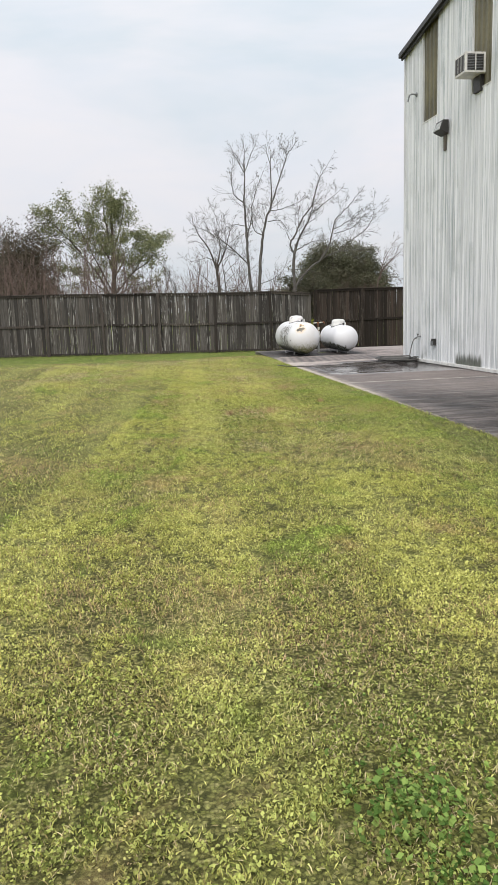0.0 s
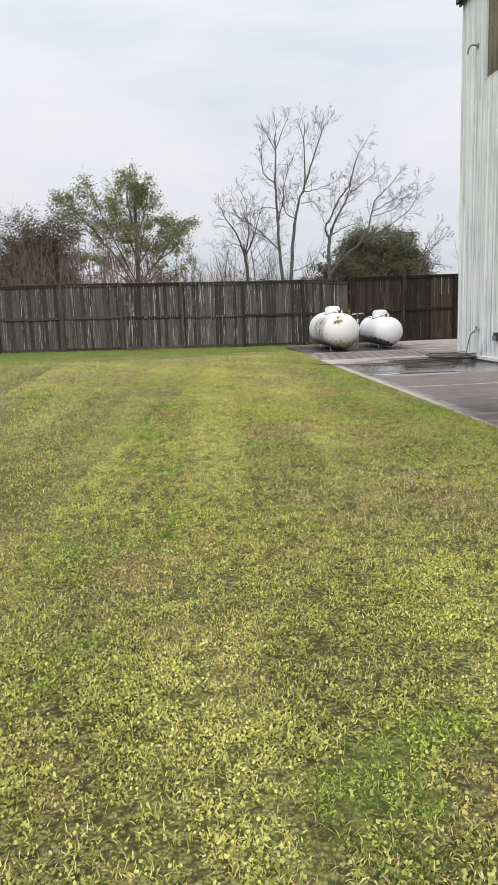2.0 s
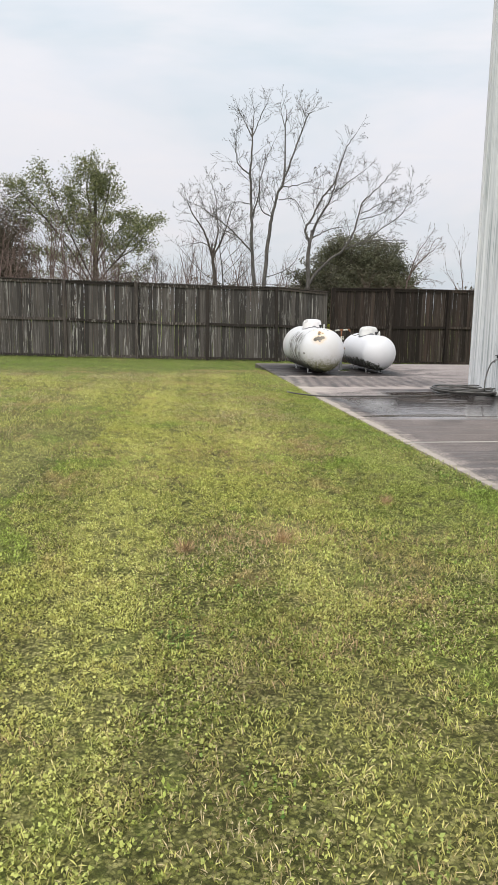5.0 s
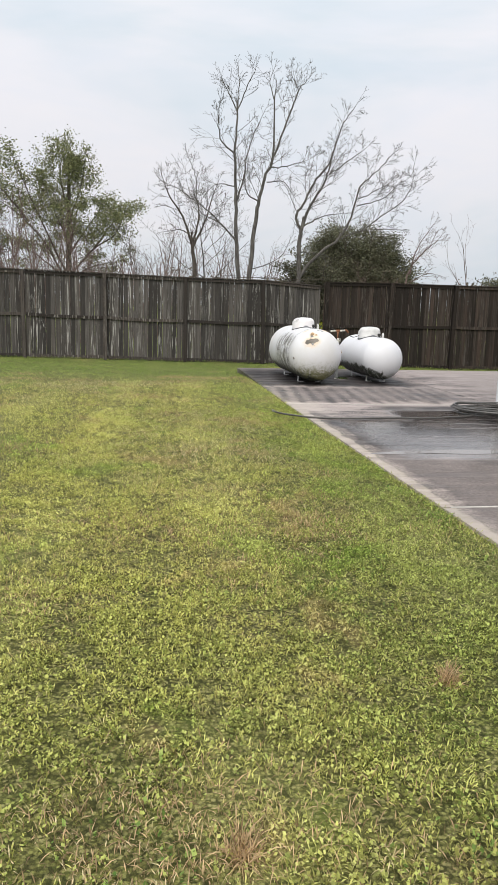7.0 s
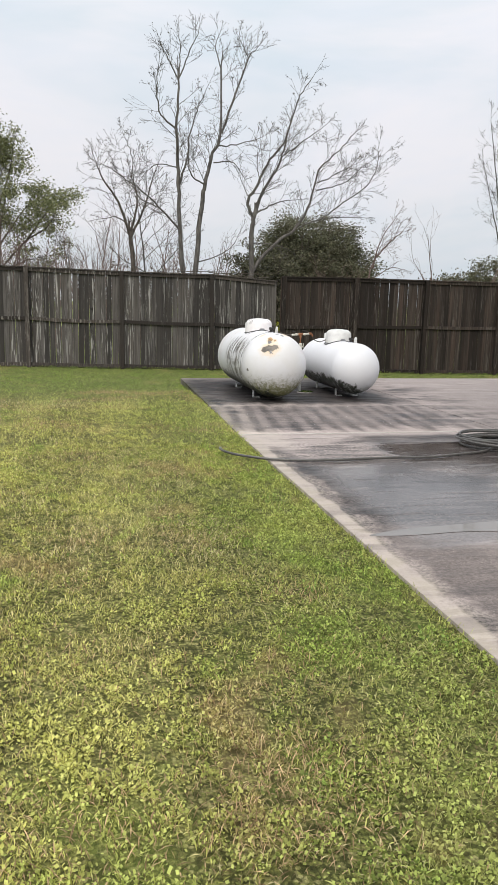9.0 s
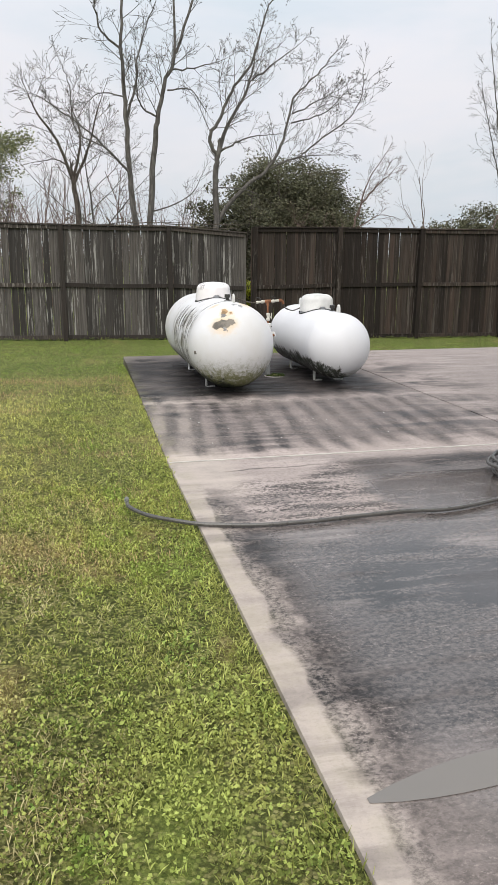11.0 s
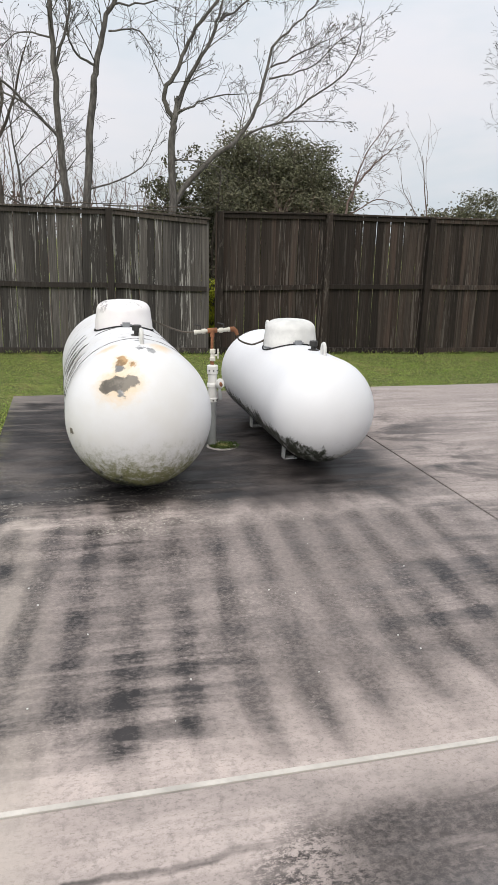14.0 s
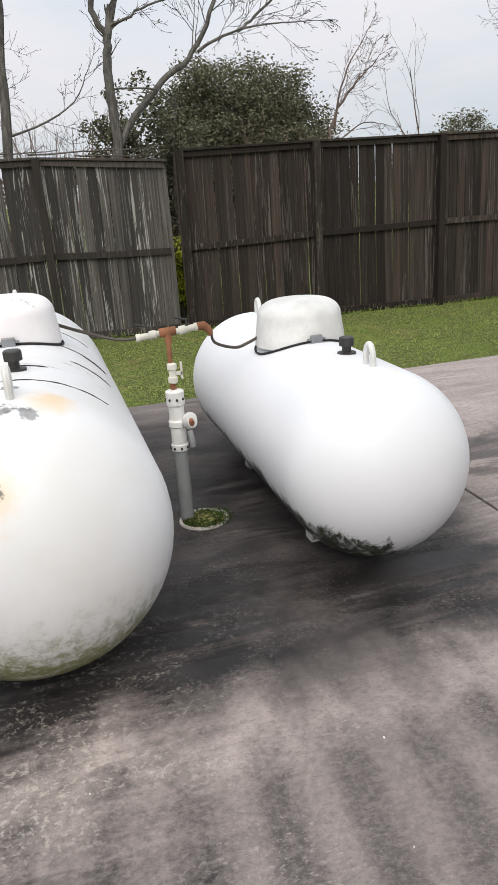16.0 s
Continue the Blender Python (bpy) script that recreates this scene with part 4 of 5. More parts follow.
part("regulator", Shape().spin([(0.02, 0.0), (0.03, 0.04), (0.040, 0.05), (0.044, 0.075), (0.040, 0.095), (0.018, 0.10)], 20, Matrix.Translation((0.03, -0.03, 0.52)) @ Matrix.Rotation(radians(70), 4, "X") @ Matrix.Rotation(radians(25), 4, "Y")), WHITE_PAINT, riser, "round white regulator", smooth=True)
# rust-brown nub put in where the cap has its dark hole
part("regulator_plug", Shape().tube([(0.062, -0.115, 0.545), (0.066, -0.138, 0.538)], [0.018, 0.015], 10), RUST, riser, "rust-brown nub standing for the hole in the regulator", smooth=True)
part("vent", Shape().tube([(0.05, -0.12, 0.50), (0.055, -0.13, 0.47), (0.06, -0.12, 0.42)], 0.018, 10), PVC_GREY, riser, smooth=True)
part("lower_pipe", Shape().tube([(0, 0, 0.66), (-0.005, 0.01, 0.74)], 0.019, 12), RUST, riser, smooth=True)
part("shutoff_valve", Shape().spin([(0.02, 0.72), (0.03, 0.725), (0.03, 0.75), (0.022, 0.755), (0.022, 0.785), (0.03, 0.79), (0.03, 0.815), (0.02, 0.82)], 12).box(0.02, 0.06, -0.012, 0.012, 0.76, 0.775).box(0.05, 0.062, -0.012, 0.012, 0.74, 0.82), CREAM_PAINT, riser, "cream shut-off valve", smooth=True)
part("upper_pipe", Shape().tube([(-0.005, 0.01, 0.81), (0.0, 0.025, 0.95)], 0.015, 12), RUST, riser, smooth=True)
TEE = Vector((0.0, 0.03, 0.965))
part("tee", Shape().tube([TEE + Vector((-0.05, 0, 0)), TEE + Vector((0.05, 0, 0.004))], 0.022, 12).tube([TEE, TEE + Vector((0.0, -0.006, -0.05))], 0.022, 12), RUST, riser, smooth=True)
for side in (-1, 1):
    a, b = TEE + Vector((0.05 * side, 0, 0)), TEE + Vector((0.19 * side, 0.0, 0.012 * side))
    valve = part("arm_valve", Shape().tube([a, a.lerp(b, 0.12), a.lerp(b, 0.15), a.lerp(b, 0.42), a.lerp(b, 0.45), a.lerp(b, 0.8), a.lerp(b, 0.82), b], [0.014, 0.014, 0.021, 0.021, 0.016, 0.016, 0.020, 0.019], 10), CREAM_PAINT, riser, "cream ball valve", smooth=True)
    v = a.lerp(b, 0.5)
    part("valve_lever", Shape().tube([v, v + Vector((0, 0, 0.045)), v + Vector((-0.07, 0.0, 0.06))], [0.007, 0.007, 0.005], 6), DARK_METAL, valve)
part("elbow", Shape().tube([TEE + Vector((0.18, 0, 0.012)), TEE + Vector((0.225, 0, 0.012)), TEE + Vector((0.25, -0.005, -0.005)), TEE + Vector((0.262, -0.01, -0.035))], [0.019, 0.022, 0.021, 0.017], 10), RUST, riser, smooth=True)


def bend(points, steps=8):
    """A smooth run through a few points."""
    p = [Vector(q) for q in points]
    p = [2 * p[0] - p[1]] + p + [2 * p[-1] - p[-2]]
    out = []
    for i in range(1, len(p) - 2):
        for k in range(steps):
            t = k / steps
            out.append(0.5 * ((2 * p[i]) + (p[i + 1] - p[i - 1]) * t + (2 * p[i - 1] - 5 * p[i] + 4 * p[i + 1] - p[i + 2]) * t * t + (3 * p[i] - p[i - 1] - 3 * p[i + 1] + p[i + 2]) * t ** 3))
    return out + [p[-2]]


part("supply_tube", Shape().tube(bend([(-0.180, 0.03, 0.953), (-0.31, 0.05, 0.958), (-0.50, 0.08, 1.01), (-0.64, 0.06, 1.06)]), 0.008, 8), COPPER, riser, "dark copper supply tube", smooth=True)
part("supply_tube", Shape().tube(bend([(0.262, 0.022, 0.945), (0.29, 0.04, 0.885), (0.42, 0.07, 0.845), (0.51, 0.08, 0.86), (0.59, 0.09, 0.885)]), 0.008, 8), COPPER, riser, "dark copper supply tube", smooth=True)
part("soil_ring", Shape().spin([(0.135, -0.01), (0.135, 0.004), (0.12, 0.010), (0.02, 0.016)], 28, Matrix.Translation((0.095, -0.06, 0))), SOIL, riser, "round patch of soil in the slab", smooth=True)
part("pit_rim", Shape().tube([(0.095 + 0.150 * math.cos(2 * math.pi * k / 32), -0.06 + 0.150 * math.sin(2 * math.pi * k / 32), 0.0) for k in range(33)], 0.012, 6, False), strip_mat, riser, "pale concrete rim", smooth=True)
# ---- things on and by the wall ----
ac = thing("window_air_conditioner", "weathered white window air conditioner set in a wall panel", "air conditioner", ON_WALL @ pose(WALL_X, 13.83, 5.92) @ Matrix.Diagonal((0.86, 0.86, 0.86, 1)))
part("case", Shape().box(-0.50, 0.04, -0.28, 0.28, 0.0, 0.45), WHITE_PAINT, ac, bevel=0.012)
grille = part("rear_grille", Shape().box(-0.506, -0.48, -0.24, 0.24, 0.05, 0.40), DARK_METAL, ac, "dark fin grille")
for k in range(4):
    part("grille_bar", Shape().box(-0.514, -0.504, -0.24 + 0.156 * k, -0.228 + 0.156 * k, 0.05, 0.40), WHITE_PAINT, grille)
for side in (-1, 1):
    yb = 0.281 * side
    vent = part("side_vent", Shape().box(-0.45, -0.05, min(yb, yb + 0.005 * side), max(yb, yb + 0.005 * side), 0.05, 0.40), DARK_METAL, ac, "dark louvred side vent")
    for k in range(10):
        part("louvre", Shape().box(-0.45, -0.05, min(yb, yb + 0.012 * side), max(yb, yb + 0.012 * side), 0.06 + k * 0.034, 0.068 + k * 0.034), GREY_METAL, vent)
    part("vent_bar", Shape().box(-0.26, -0.235, min(yb, yb + 0.014 * side), max(yb, yb + 0.014 * side), 0.05, 0.40), WHITE_PAINT, vent)
# dark box put in for the panel strip's opening below the case
part("support_box", Shape().box(-0.07, 0.04, -0.17, 0.17, -0.36, -0.002), DARK_METAL, ac, "dark patch where the panel strip opens under the case", bevel=0.008)

pack = thing("wall_light", "dark bronze wall pack light with a rust streak", "wall light", ON_WALL @ pose(WALL_X - 0.03, 15.37, 5.10))
s = Shape()
s.v = [(0, -0.19, 0.02), (0, 0.19, 0.02), (-0.20, 0.19, 0.10), (-0.20, -0.19, 0.10), (0, -0.19, 0.32), (0, 0.19, 0.32), (-0.13, 0.19, 0.32), (-0.13, -0.19, 0.32)]
s.f = [(0, 3, 2, 1), (4, 5, 6, 7), (0, 4, 7, 3), (1, 2, 6, 5), (3, 7, 6, 2), (0, 1, 5, 4)]
housing = part("housing", s, DARK_METAL, pack, bevel=0.012)
s = Shape()
s.v = [(-0.205, -0.16, 0.11), (-0.205, 0.16, 0.11), (-0.15, 0.16, 0.28), (-0.15, -0.16, 0.28), (-0.215, -0.15, 0.12), (-0.215, 0.15, 0.12), (-0.158, 0.15, 0.27), (-0.158, -0.15, 0.27)]
s.f = [(0, 1, 2, 3), (7, 6, 5, 4), (0, 4, 5, 1), (1, 5, 6, 2), (2, 6, 7, 3), (3, 7, 4, 0)]
part("lens", s, plain("cloudy_lens", (0.42, 0.42, 0.40), 0.25), housing, "cloudy prismatic lens")
# thin plate added to carry the rust streak on the wall
part("conduit_stub", Shape().box(-0.012, 0.02, -0.05, 0.05, -0.30, 0.03), plain("rust_streak", (0.20, 0.17, 0.14), 0.8, vary=0.5), pack, "thin plate standing for the rust streak under the light")

cam_mount = thing("wall_bracket", "small bent pipe bracket high on the wall", "bracket", ON_WALL @ pose(WALL_X - 0.03, 17.07, 6.36))
part("arm", Shape().tube(bend([(0.03, 0, 0.08), (-0.10, 0.0, 0.09), (-0.16, 0.02, 0.05), (-0.18, 0.05, -0.08)]), 0.018, 8), GREY_METAL, cam_mount, smooth=True)
part("flange", Shape().spin([(0.05, 0), (0.05, 0.02), (0.03, 0.03)], 16, Matrix.Translation((0.03, 0, 0.08)) @ Matrix.Rotation(radians(-90), 4, "Y")), GREY_METAL, cam_mount, smooth=True)

outlet = thing("outdoor_outlet", "dark weatherproof electrical outlet box on the wall", "outlet", ON_WALL @ pose(WALL_X - 0.03, 15.84, 0.40))
case = part("box", Shape().box(-0.05, 0.04, -0.06, 0.06, 0, 0.16), DARK_METAL, outlet, bevel=0.006)
part("cover", Shape().box(-0.062, -0.05, -0.065, 0.065, -0.005, 0.10), GREY_METAL, case, bevel=0.003)

tap = thing("hose_tap", "brass hose tap with a black hose screwed on", "tap", ON_WALL @ pose(WALL_X - 0.03, 16.71, 0.57))
part("body", Shape().tube([(0.06, 0, 0.02), (-0.05, 0, 0.02), (-0.09, 0, 0.0), (-0.10, 0, -0.04)], 0.016, 10), GREY_METAL, tap, smooth=True)
part("wheel", Shape().spin([(0.012, 0.03), (0.012, 0.06), (0.035, 0.065), (0.035, 0.078), (0.01, 0.08)], 14, Matrix.Translation((-0.05, 0, 0.01))), DARK_METAL, tap, smooth=True)

# garden hose: from the tap down into a coil, then across the slab on to the lawn
rnd = random.Random(11)
pts = [ON_WALL @ Vector(q) for q in ((WALL_X - 0.13, 16.68, 0.57), (WALL_X - 0.20, 16.70, 0.50), (WALL_X - 0.27, 16.70, 0.28), (WALL_X - 0.30, 16.65, 0.06))]
turns = 7
for k in range(turns * 10):
    a = 2 * math.pi * k / 10 + 0.3
    u = k / (turns * 10)
    rr = 0.54 + 0.07 * math.sin(k * 0.73) + 0.03 * math.sin(k * 1.9)
    pts.append((2.72 + rr * math.cos(a), 15.90 + rr * 0.80 * math.sin(a), 0.018 + 0.015 * (k / 10) + 0.008 * math.sin(k * 2.3)))
pts += [(2.5, 15.75, 0.05), (2.2, 15.62, 0.018), (1.85, 15.50, 0.017), (1.475, 15.40, 0.017), (1.178, 15.42, 0.017), (0.855, 15.40, 0.017), (0.60, 15.375, 0.017), (0.24, 15.38, 0.017), (0.02, 15.43, 0.018), (-0.12, 15.48, 0.02), (-0.35, 15.63, 0.03), (-0.46, 15.80, 0.035), (-0.47, 15.95, 0.03)]
hose = part("garden_hose", Shape().tube(bend(pts, 6), 0.0125, 8), HOSE, smooth=True)
part("hose_end", Shape().tube([(-0.470, 15.945, 0.03), (-0.468, 15.975, 0.03), (-0.466, 15.99, 0.03)], [0.0145, 0.0155, 0.014], 10), GREY_METAL, hose, "dull metal hose coupling", smooth=True)
tagged(hose, "long grey garden hose coiled by the wall", "garden hose")
# ---- trees behind the fence ----
class Tree:
    """Grows limbs by steps; collects wood and leaf corners."""

    def __init__(self, seed):
        self.r = random.Random(seed)
        self.wood = Shape()
        self.tips = []

    def grow(self, p, d, length, radius, plan, bend_up=0.12, wild=0.14, first=0.3):
        """plan: for each level of side shoots (fewest, most, share of the length, angle)."""
        r = self.r
        n = max(3, min(9, int(length / 0.22)))
        pts, rad = [Vector(p)], [radius]
        d = Vector(d).normalized()
        step = length / n
        for i in range(n):
            d = (d + Vector((r.gauss(0, wild), r.gauss(0, wild), r.gauss(0, wild) + bend_up)) * 0.5).normalized()
            pts.append(pts[-1] + d * step)
            rad.append(max(0.0032, radius * (1 - 0.75 * (i + 1) / n)))
        self.wood.tube(pts, rad, 7 if radius > 0.04 else 5 if radius > 0.016 else 3, False)
        self.tips.append((pts[-1], len(plan)))
        if not plan:
            self.tips.append((pts[n // 2], 0))
            return
        low, high, share, spread = plan[0]
        k = r.randint(low, high)
        for j in range(k):
            u = first + (0.97 - first) * (j + r.uniform(0.1, 0.9)) / k
            i = min(n - 1, int(u * n))
            q = pts[i].lerp(pts[i + 1], u * n - i)
            ax = (pts[i + 1] - pts[i]).normalized()
            side = ax.orthogonal().normalized()
            side.rotate(Matrix.Rotation(r.uniform(0, 6.283), 3, ax))
            a = radians(r.uniform(spread * 0.6, spread * 1.2))
            self.grow(q, ax * math.cos(a) + side * math.sin(a), length * share * r.uniform(0.65, 1.2) * (1.15 - 0.55 * u), max(0.0040, rad[i] * 0.6), plan[1:], bend_up * 0.75, max(wild * 1.25, 0.20), 0.18)

    def leaves(self, per_tip, size, scatter, min_depth=9):
        r = self.r
        v, q = [], []
        for p, depth in self.tips:
            if depth > min_depth:
                continue
            for _ in range(per_tip if per_tip >= 1 else (1 if r.random() < per_tip else 0)):
                c = p + Vector((r.gauss(0, scatter), r.gauss(0, scatter), r.gauss(0, scatter * 0.8)))
                a = Vector((r.gauss(0, 1), r.gauss(0, 1), r.gauss(0, 0.6))).normalized()
                b = a.orthogonal().normalized()
                b.rotate(Matrix.Rotation(r.uniform(0, 6.28), 3, a))
                s = size * r.uniform(0.6, 1.3)
                i = len(v)
                v += [tuple(c - a * s), tuple(c + b * s * 0.45), tuple(c + a * s), tuple(c - b * s * 0.45)]
                q.append((i, i + 1, i + 2, i + 3))
        return np.array(v), np.array(q)


def plant(name, label, tree, bark_mat, leaf_mat=None, leaf_args=None, category="tree", group="", crown="crown"):
    t = thing(name, label, category, group=group)
    part("trunk", tree.wood, bark_mat, t, smooth=True)
    if leaf_mat:
        v, q = tree.leaves(*leaf_args)
        if len(q):
            ob = new(crown, from_arrays(crown, v, q, leaf_mat))
            ob.parent = t
    return t


GROUND_BACK = -0.35
LOW = ((5, 7, 0.62, 50), (5, 6, 0.5, 50), (4, 5, 0.52, 50), (2, 3, 0.55, 48))
SPRAY = ((3, 4, 0.66, 38), (2, 4, 0.62, 36), (1, 1, 0.6, 34))
TWIGS = ((3, 4, 0.62, 40), (1, 2, 0.6, 36))
OAK_SPRAY = ((5, 6, 0.55, 50), (4, 5, 0.5, 48))


def limb(tree, y, way, thick, thin_end, shoots, reach, plan=SPRAY, drift=0.0, first=0.15, kink=0.03, angle=46):
    """A crooked limb along a way of (x, z), drifting off in y, with shoots that curve upwards all along it."""
    r = tree.r
    ends = len(way) - 1
    pts = bend([(x + r.uniform(-kink, kink) * (0 < k < ends), y + drift * k / ends, z) for k, (x, z) in enumerate(way)], 5)
    pts = [p + Vector((r.gauss(0, kink), r.gauss(0, kink), r.gauss(0, kink))) * 0.35 if 0 < i < len(pts) - 1 else p for i, p in enumerate(pts)]
    n = len(pts) - 1
    radii = [thick + (thin_end - thick) * i / n for i in range(n + 1)]
    tree.wood.tube(pts, radii, 8 if thick > 0.05 else 6 if thick > 0.02 else 5, False)
    tree.grow(pts[-1], pts[-1] - pts[-2], reach * 0.75, thin_end, plan, 0.04, 0.13, 0.1)
    for j in range(shoots):
        u = first + (0.98 - first) * (j + r.uniform(0.1, 0.9)) / shoots
        i = min(n - 1, int(u * n))
        ax = (pts[i + 1] - pts[i]).normalized()
        side = ax.orthogonal().normalized()
        side.rotate(Matrix.Rotation(r.uniform(0, 6.283), 3, ax))
        a = radians(r.uniform(0.6, 1.25) * angle)
        tree.grow(pts[i].lerp(pts[i + 1], u * n - i), ax * math.cos(a) + side * math.sin(a), reach * r.uniform(0.6, 1.7) * (1.2 - 0.6 * u), max(0.0045, min(0.014, radii[i] * 0.34)), plan, 0.08, 0.15, 0.15)


def bare(x, y, lean, height, radius, seed, label, mat, plan=LOW, first=0.45):
    t = Tree(seed)
    t.grow((x, y, GROUND_BACK), lean, height, radius, plan, 0.12, 0.14, first)
    return plant("bare_tree", label, t, mat)


# twin slender stems, each forked half way up
twin, Y = Tree(21), 28.95
limb(twin, Y, [(0.80, GROUND_BACK), (0.70, 2.3), (0.62, 3.4), (0.59, 4.75), (0.57, 5.8), (0.58, 7.05)], 0.075, 0.024, 9, 0.7, first=0.5)
limb(twin, Y, [(0.58, 7.0), (0.32, 7.5), (0.15, 7.9)], 0.020, 0.008, 7, 0.5, TWIGS, 0.2)
limb(twin, Y, [(0.58, 7.0), (0.86, 7.7), (1.06, 8.1)], 0.020, 0.008, 7, 0.5, TWIGS, -0.2)
limb(twin, Y, [(0.58, 7.0), (0.62, 7.7), (0.60, 8.2)], 0.018, 0.007, 6, 0.45, TWIGS, 0.1)
limb(twin, Y, [(0.57, 5.8), (0.15, 6.1), (0.02, 6.6), (0.04, 7.1)], 0.026, 0.008, 10, 0.6, drift=-0.4)
limb(twin, Y, [(0.62, 4.45), (0.85, 5.2), (1.00, 6.0), (1.37, 6.95)], 0.030, 0.008, 11, 0.65, drift=0.5)
limb(twin, Y, [(0.65, 3.3), (0.05, 3.86), (-0.63, 4.37), (-1.25, 4.72)], 0.030, 0.008, 12, 0.7, drift=-0.5)
limb(twin, Y, [(0.05, 3.86), (-0.48, 4.2), (-0.60, 5.1), (-0.74, 5.6)], 0.018, 0.007, 8, 0.6, drift=0.5)
limb(twin, Y, [(0.60, 4.87), (0.07, 4.95), (-0.31, 4.65)], 0.018, 0.006, 6, 0.5, TWIGS, 0.3)
limb(twin, Y, [(0.92, GROUND_BACK), (1.03, 2.3), (1.20, 3.9), (1.29, 4.5), (1.52, 5.3), (1.70, 5.75), (1.67, 7.4)], 0.078, 0.020, 10, 0.7, first=0.5)
limb(twin, Y, [(1.67, 7.35), (1.55, 7.8), (1.62, 8.15)], 0.017, 0.007, 7, 0.5, TWIGS)
limb(twin, Y, [(1.71, 5.8), (2.16, 7.05), (2.40, 7.7), (2.70, 8.05)], 0.032, 0.008, 12, 0.65, drift=0.4)
limb(twin, Y, [(2.38, 7.65), (2.28, 7.95), (2.20, 8.2)], 0.014, 0.007, 5, 0.45, TWIGS, 0.3)
limb(twin, Y, [(1.28, 4.5), (0.95, 4.7), (0.84, 5.1), (0.80, 5.7)], 0.022, 0.007, 6, 0.5, drift=-0.3)
limb(twin, Y, [(1.51, 5.05), (2.03, 5.05), (2.32, 4.6)], 0.018, 0.006, 6, 0.5, TWIGS, -0.3)
limb(twin, Y, [(1.58, 5.45), (2.24, 5.6), (2.90, 5.86)], 0.020, 0.006, 8, 0.55, drift=0.4)
limb(twin, Y, [(1.08, 2.5), (1.94, 2.85), (2.35, 3.4)], 0.018, 0.006, 7, 0.5, TWIGS, 0.4)
plant("bare_tree", "tall leafless tree with two slender grey stems", twin, BARK_PALE, LEAF_DRY, (0.10, 0.026, 0.03, 1))
# leaning tree that forks low and sweeps over the bush
sweep = Tree(33)
limb(sweep, Y, [(2.45, GROUND_BACK), (2.52, 1.5), (2.56, 2.4), (2.58, 3.3), (2.62, 3.75)], 0.085, 0.056, 3, 0.5, TWIGS, first=0.75)
limb(sweep, Y, [(2.62, 3.7), (2.46, 4.1), (2.66, 4.5), (2.87, 5.05), (3.32, 5.6), (3.50, 6.2), (3.68, 6.75), (3.98, 7.2)], 0.045, 0.008, 18, 0.65, drift=-0.5)
limb(sweep, Y, [(2.62, 3.7), (2.89, 4.36), (3.33, 5.1), (3.50, 5.66), (3.72, 6.5)], 0.050, 0.010, 14, 0.65, drift=0.5)
limb(sweep, Y, [(3.42, 5.35), (4.0, 5.8), (4.55, 6.2)], 0.022, 0.007, 9, 0.55, drift=0.2)
limb(sweep, Y, [(2.66, 3.8), (3.08, 4.05), (3.60, 4.23), (4.0, 4.3)], 0.022, 0.006, 8, 0.5, TWIGS, 0.4)
limb(sweep, Y, [(2.55, 2.1), (2.67, 2.44), (3.34, 3.14), (3.87, 3.52), (4.20, 4.18), (4.45, 5.06), (4.91, 5.52), (5.40, 6.05)], 0.058, 0.008, 15, 0.6, drift=0.3, first=0.4)
limb(sweep, Y, [(3.87, 3.5), (4.52, 3.76), (5.50, 3.82)], 0.024, 0.006, 9, 0.5, drift=-0.3)
limb(sweep, Y, [(4.50, 3.76), (4.80, 3.95), (5.23, 4.3), (5.88, 4.75), (6.15, 5.3), (6.2, 5.8)], 0.024, 0.007, 14, 0.6, drift=0.4)
limb(sweep, Y, [(4.33, 4.5), (4.96, 4.67), (5.60, 5.2)], 0.018, 0.006, 8, 0.5, drift=-0.4)
limb(sweep, Y, [(4.36, 4.7), (5.06, 5.05), (5.62, 5.35)], 0.018, 0.006, 8, 0.5, drift=0.3)
limb(sweep, Y, [(2.60, 3.05), (3.11, 3.05), (3.59, 2.88)], 0.016, 0.006, 6, 0.4, TWIGS, -0.2)
plant("bare_tree", "leaning leafless tree forked above the fence", sweep, BARK_PALE, LEAF_DRY, (0.10, 0.026, 0.03, 1))
# low dark tree with crooked boughs
low_tree, Y = Tree(41), 30.4
limb(low_tree, Y, [(-0.42, GROUND_BACK), (-0.49, 2.4), (-0.58, 3.3)], 0.085, 0.050, 2, 0.5, first=0.8)
limb(low_tree, Y, [(-0.58, 3.25), (-0.91, 4.1), (-1.31, 4.7), (-1.50, 5.1)], 0.042, 0.010, 10, 0.65, drift=-0.4)
limb(low_tree, Y, [(-0.58, 3.3), (-0.38, 4.2), (-0.53, 4.95)], 0.038, 0.010, 9, 0.6, drift=0.4)
limb(low_tree, Y, [(-0.55, 3.2), (-0.15, 4.1), (0.12, 5.0)], 0.038, 0.010, 9, 0.6, drift=-0.2)
limb(low_tree, Y, [(-0.70, 3.6), (-1.0, 3.72), (-1.40, 3.65)], 0.020, 0.008, 5, 0.4, TWIGS)
plant("bare_tree", "low leafless tree with forking dark branches", low_tree, BARK_DARK)
# sapling that leans out beside the bush
lean_tree, Y = Tree(51), 33.0
limb(lean_tree, Y, [(7.35, GROUND_BACK), (7.55, 1.6), (7.63, 2.7), (8.15, 3.5), (8.75, 4.0)], 0.045, 0.010, 10, 0.6, drift=0.3, first=0.55)
limb(lean_tree, Y, [(7.63, 2.7), (7.78, 3.6), (8.25, 4.4)], 0.026, 0.008, 7, 0.55, drift=-0.3)
limb(lean_tree, Y, [(7.6, 2.4), (8.3, 2.75), (8.8, 2.7)], 0.018, 0.007, 6, 0.4, TWIGS)
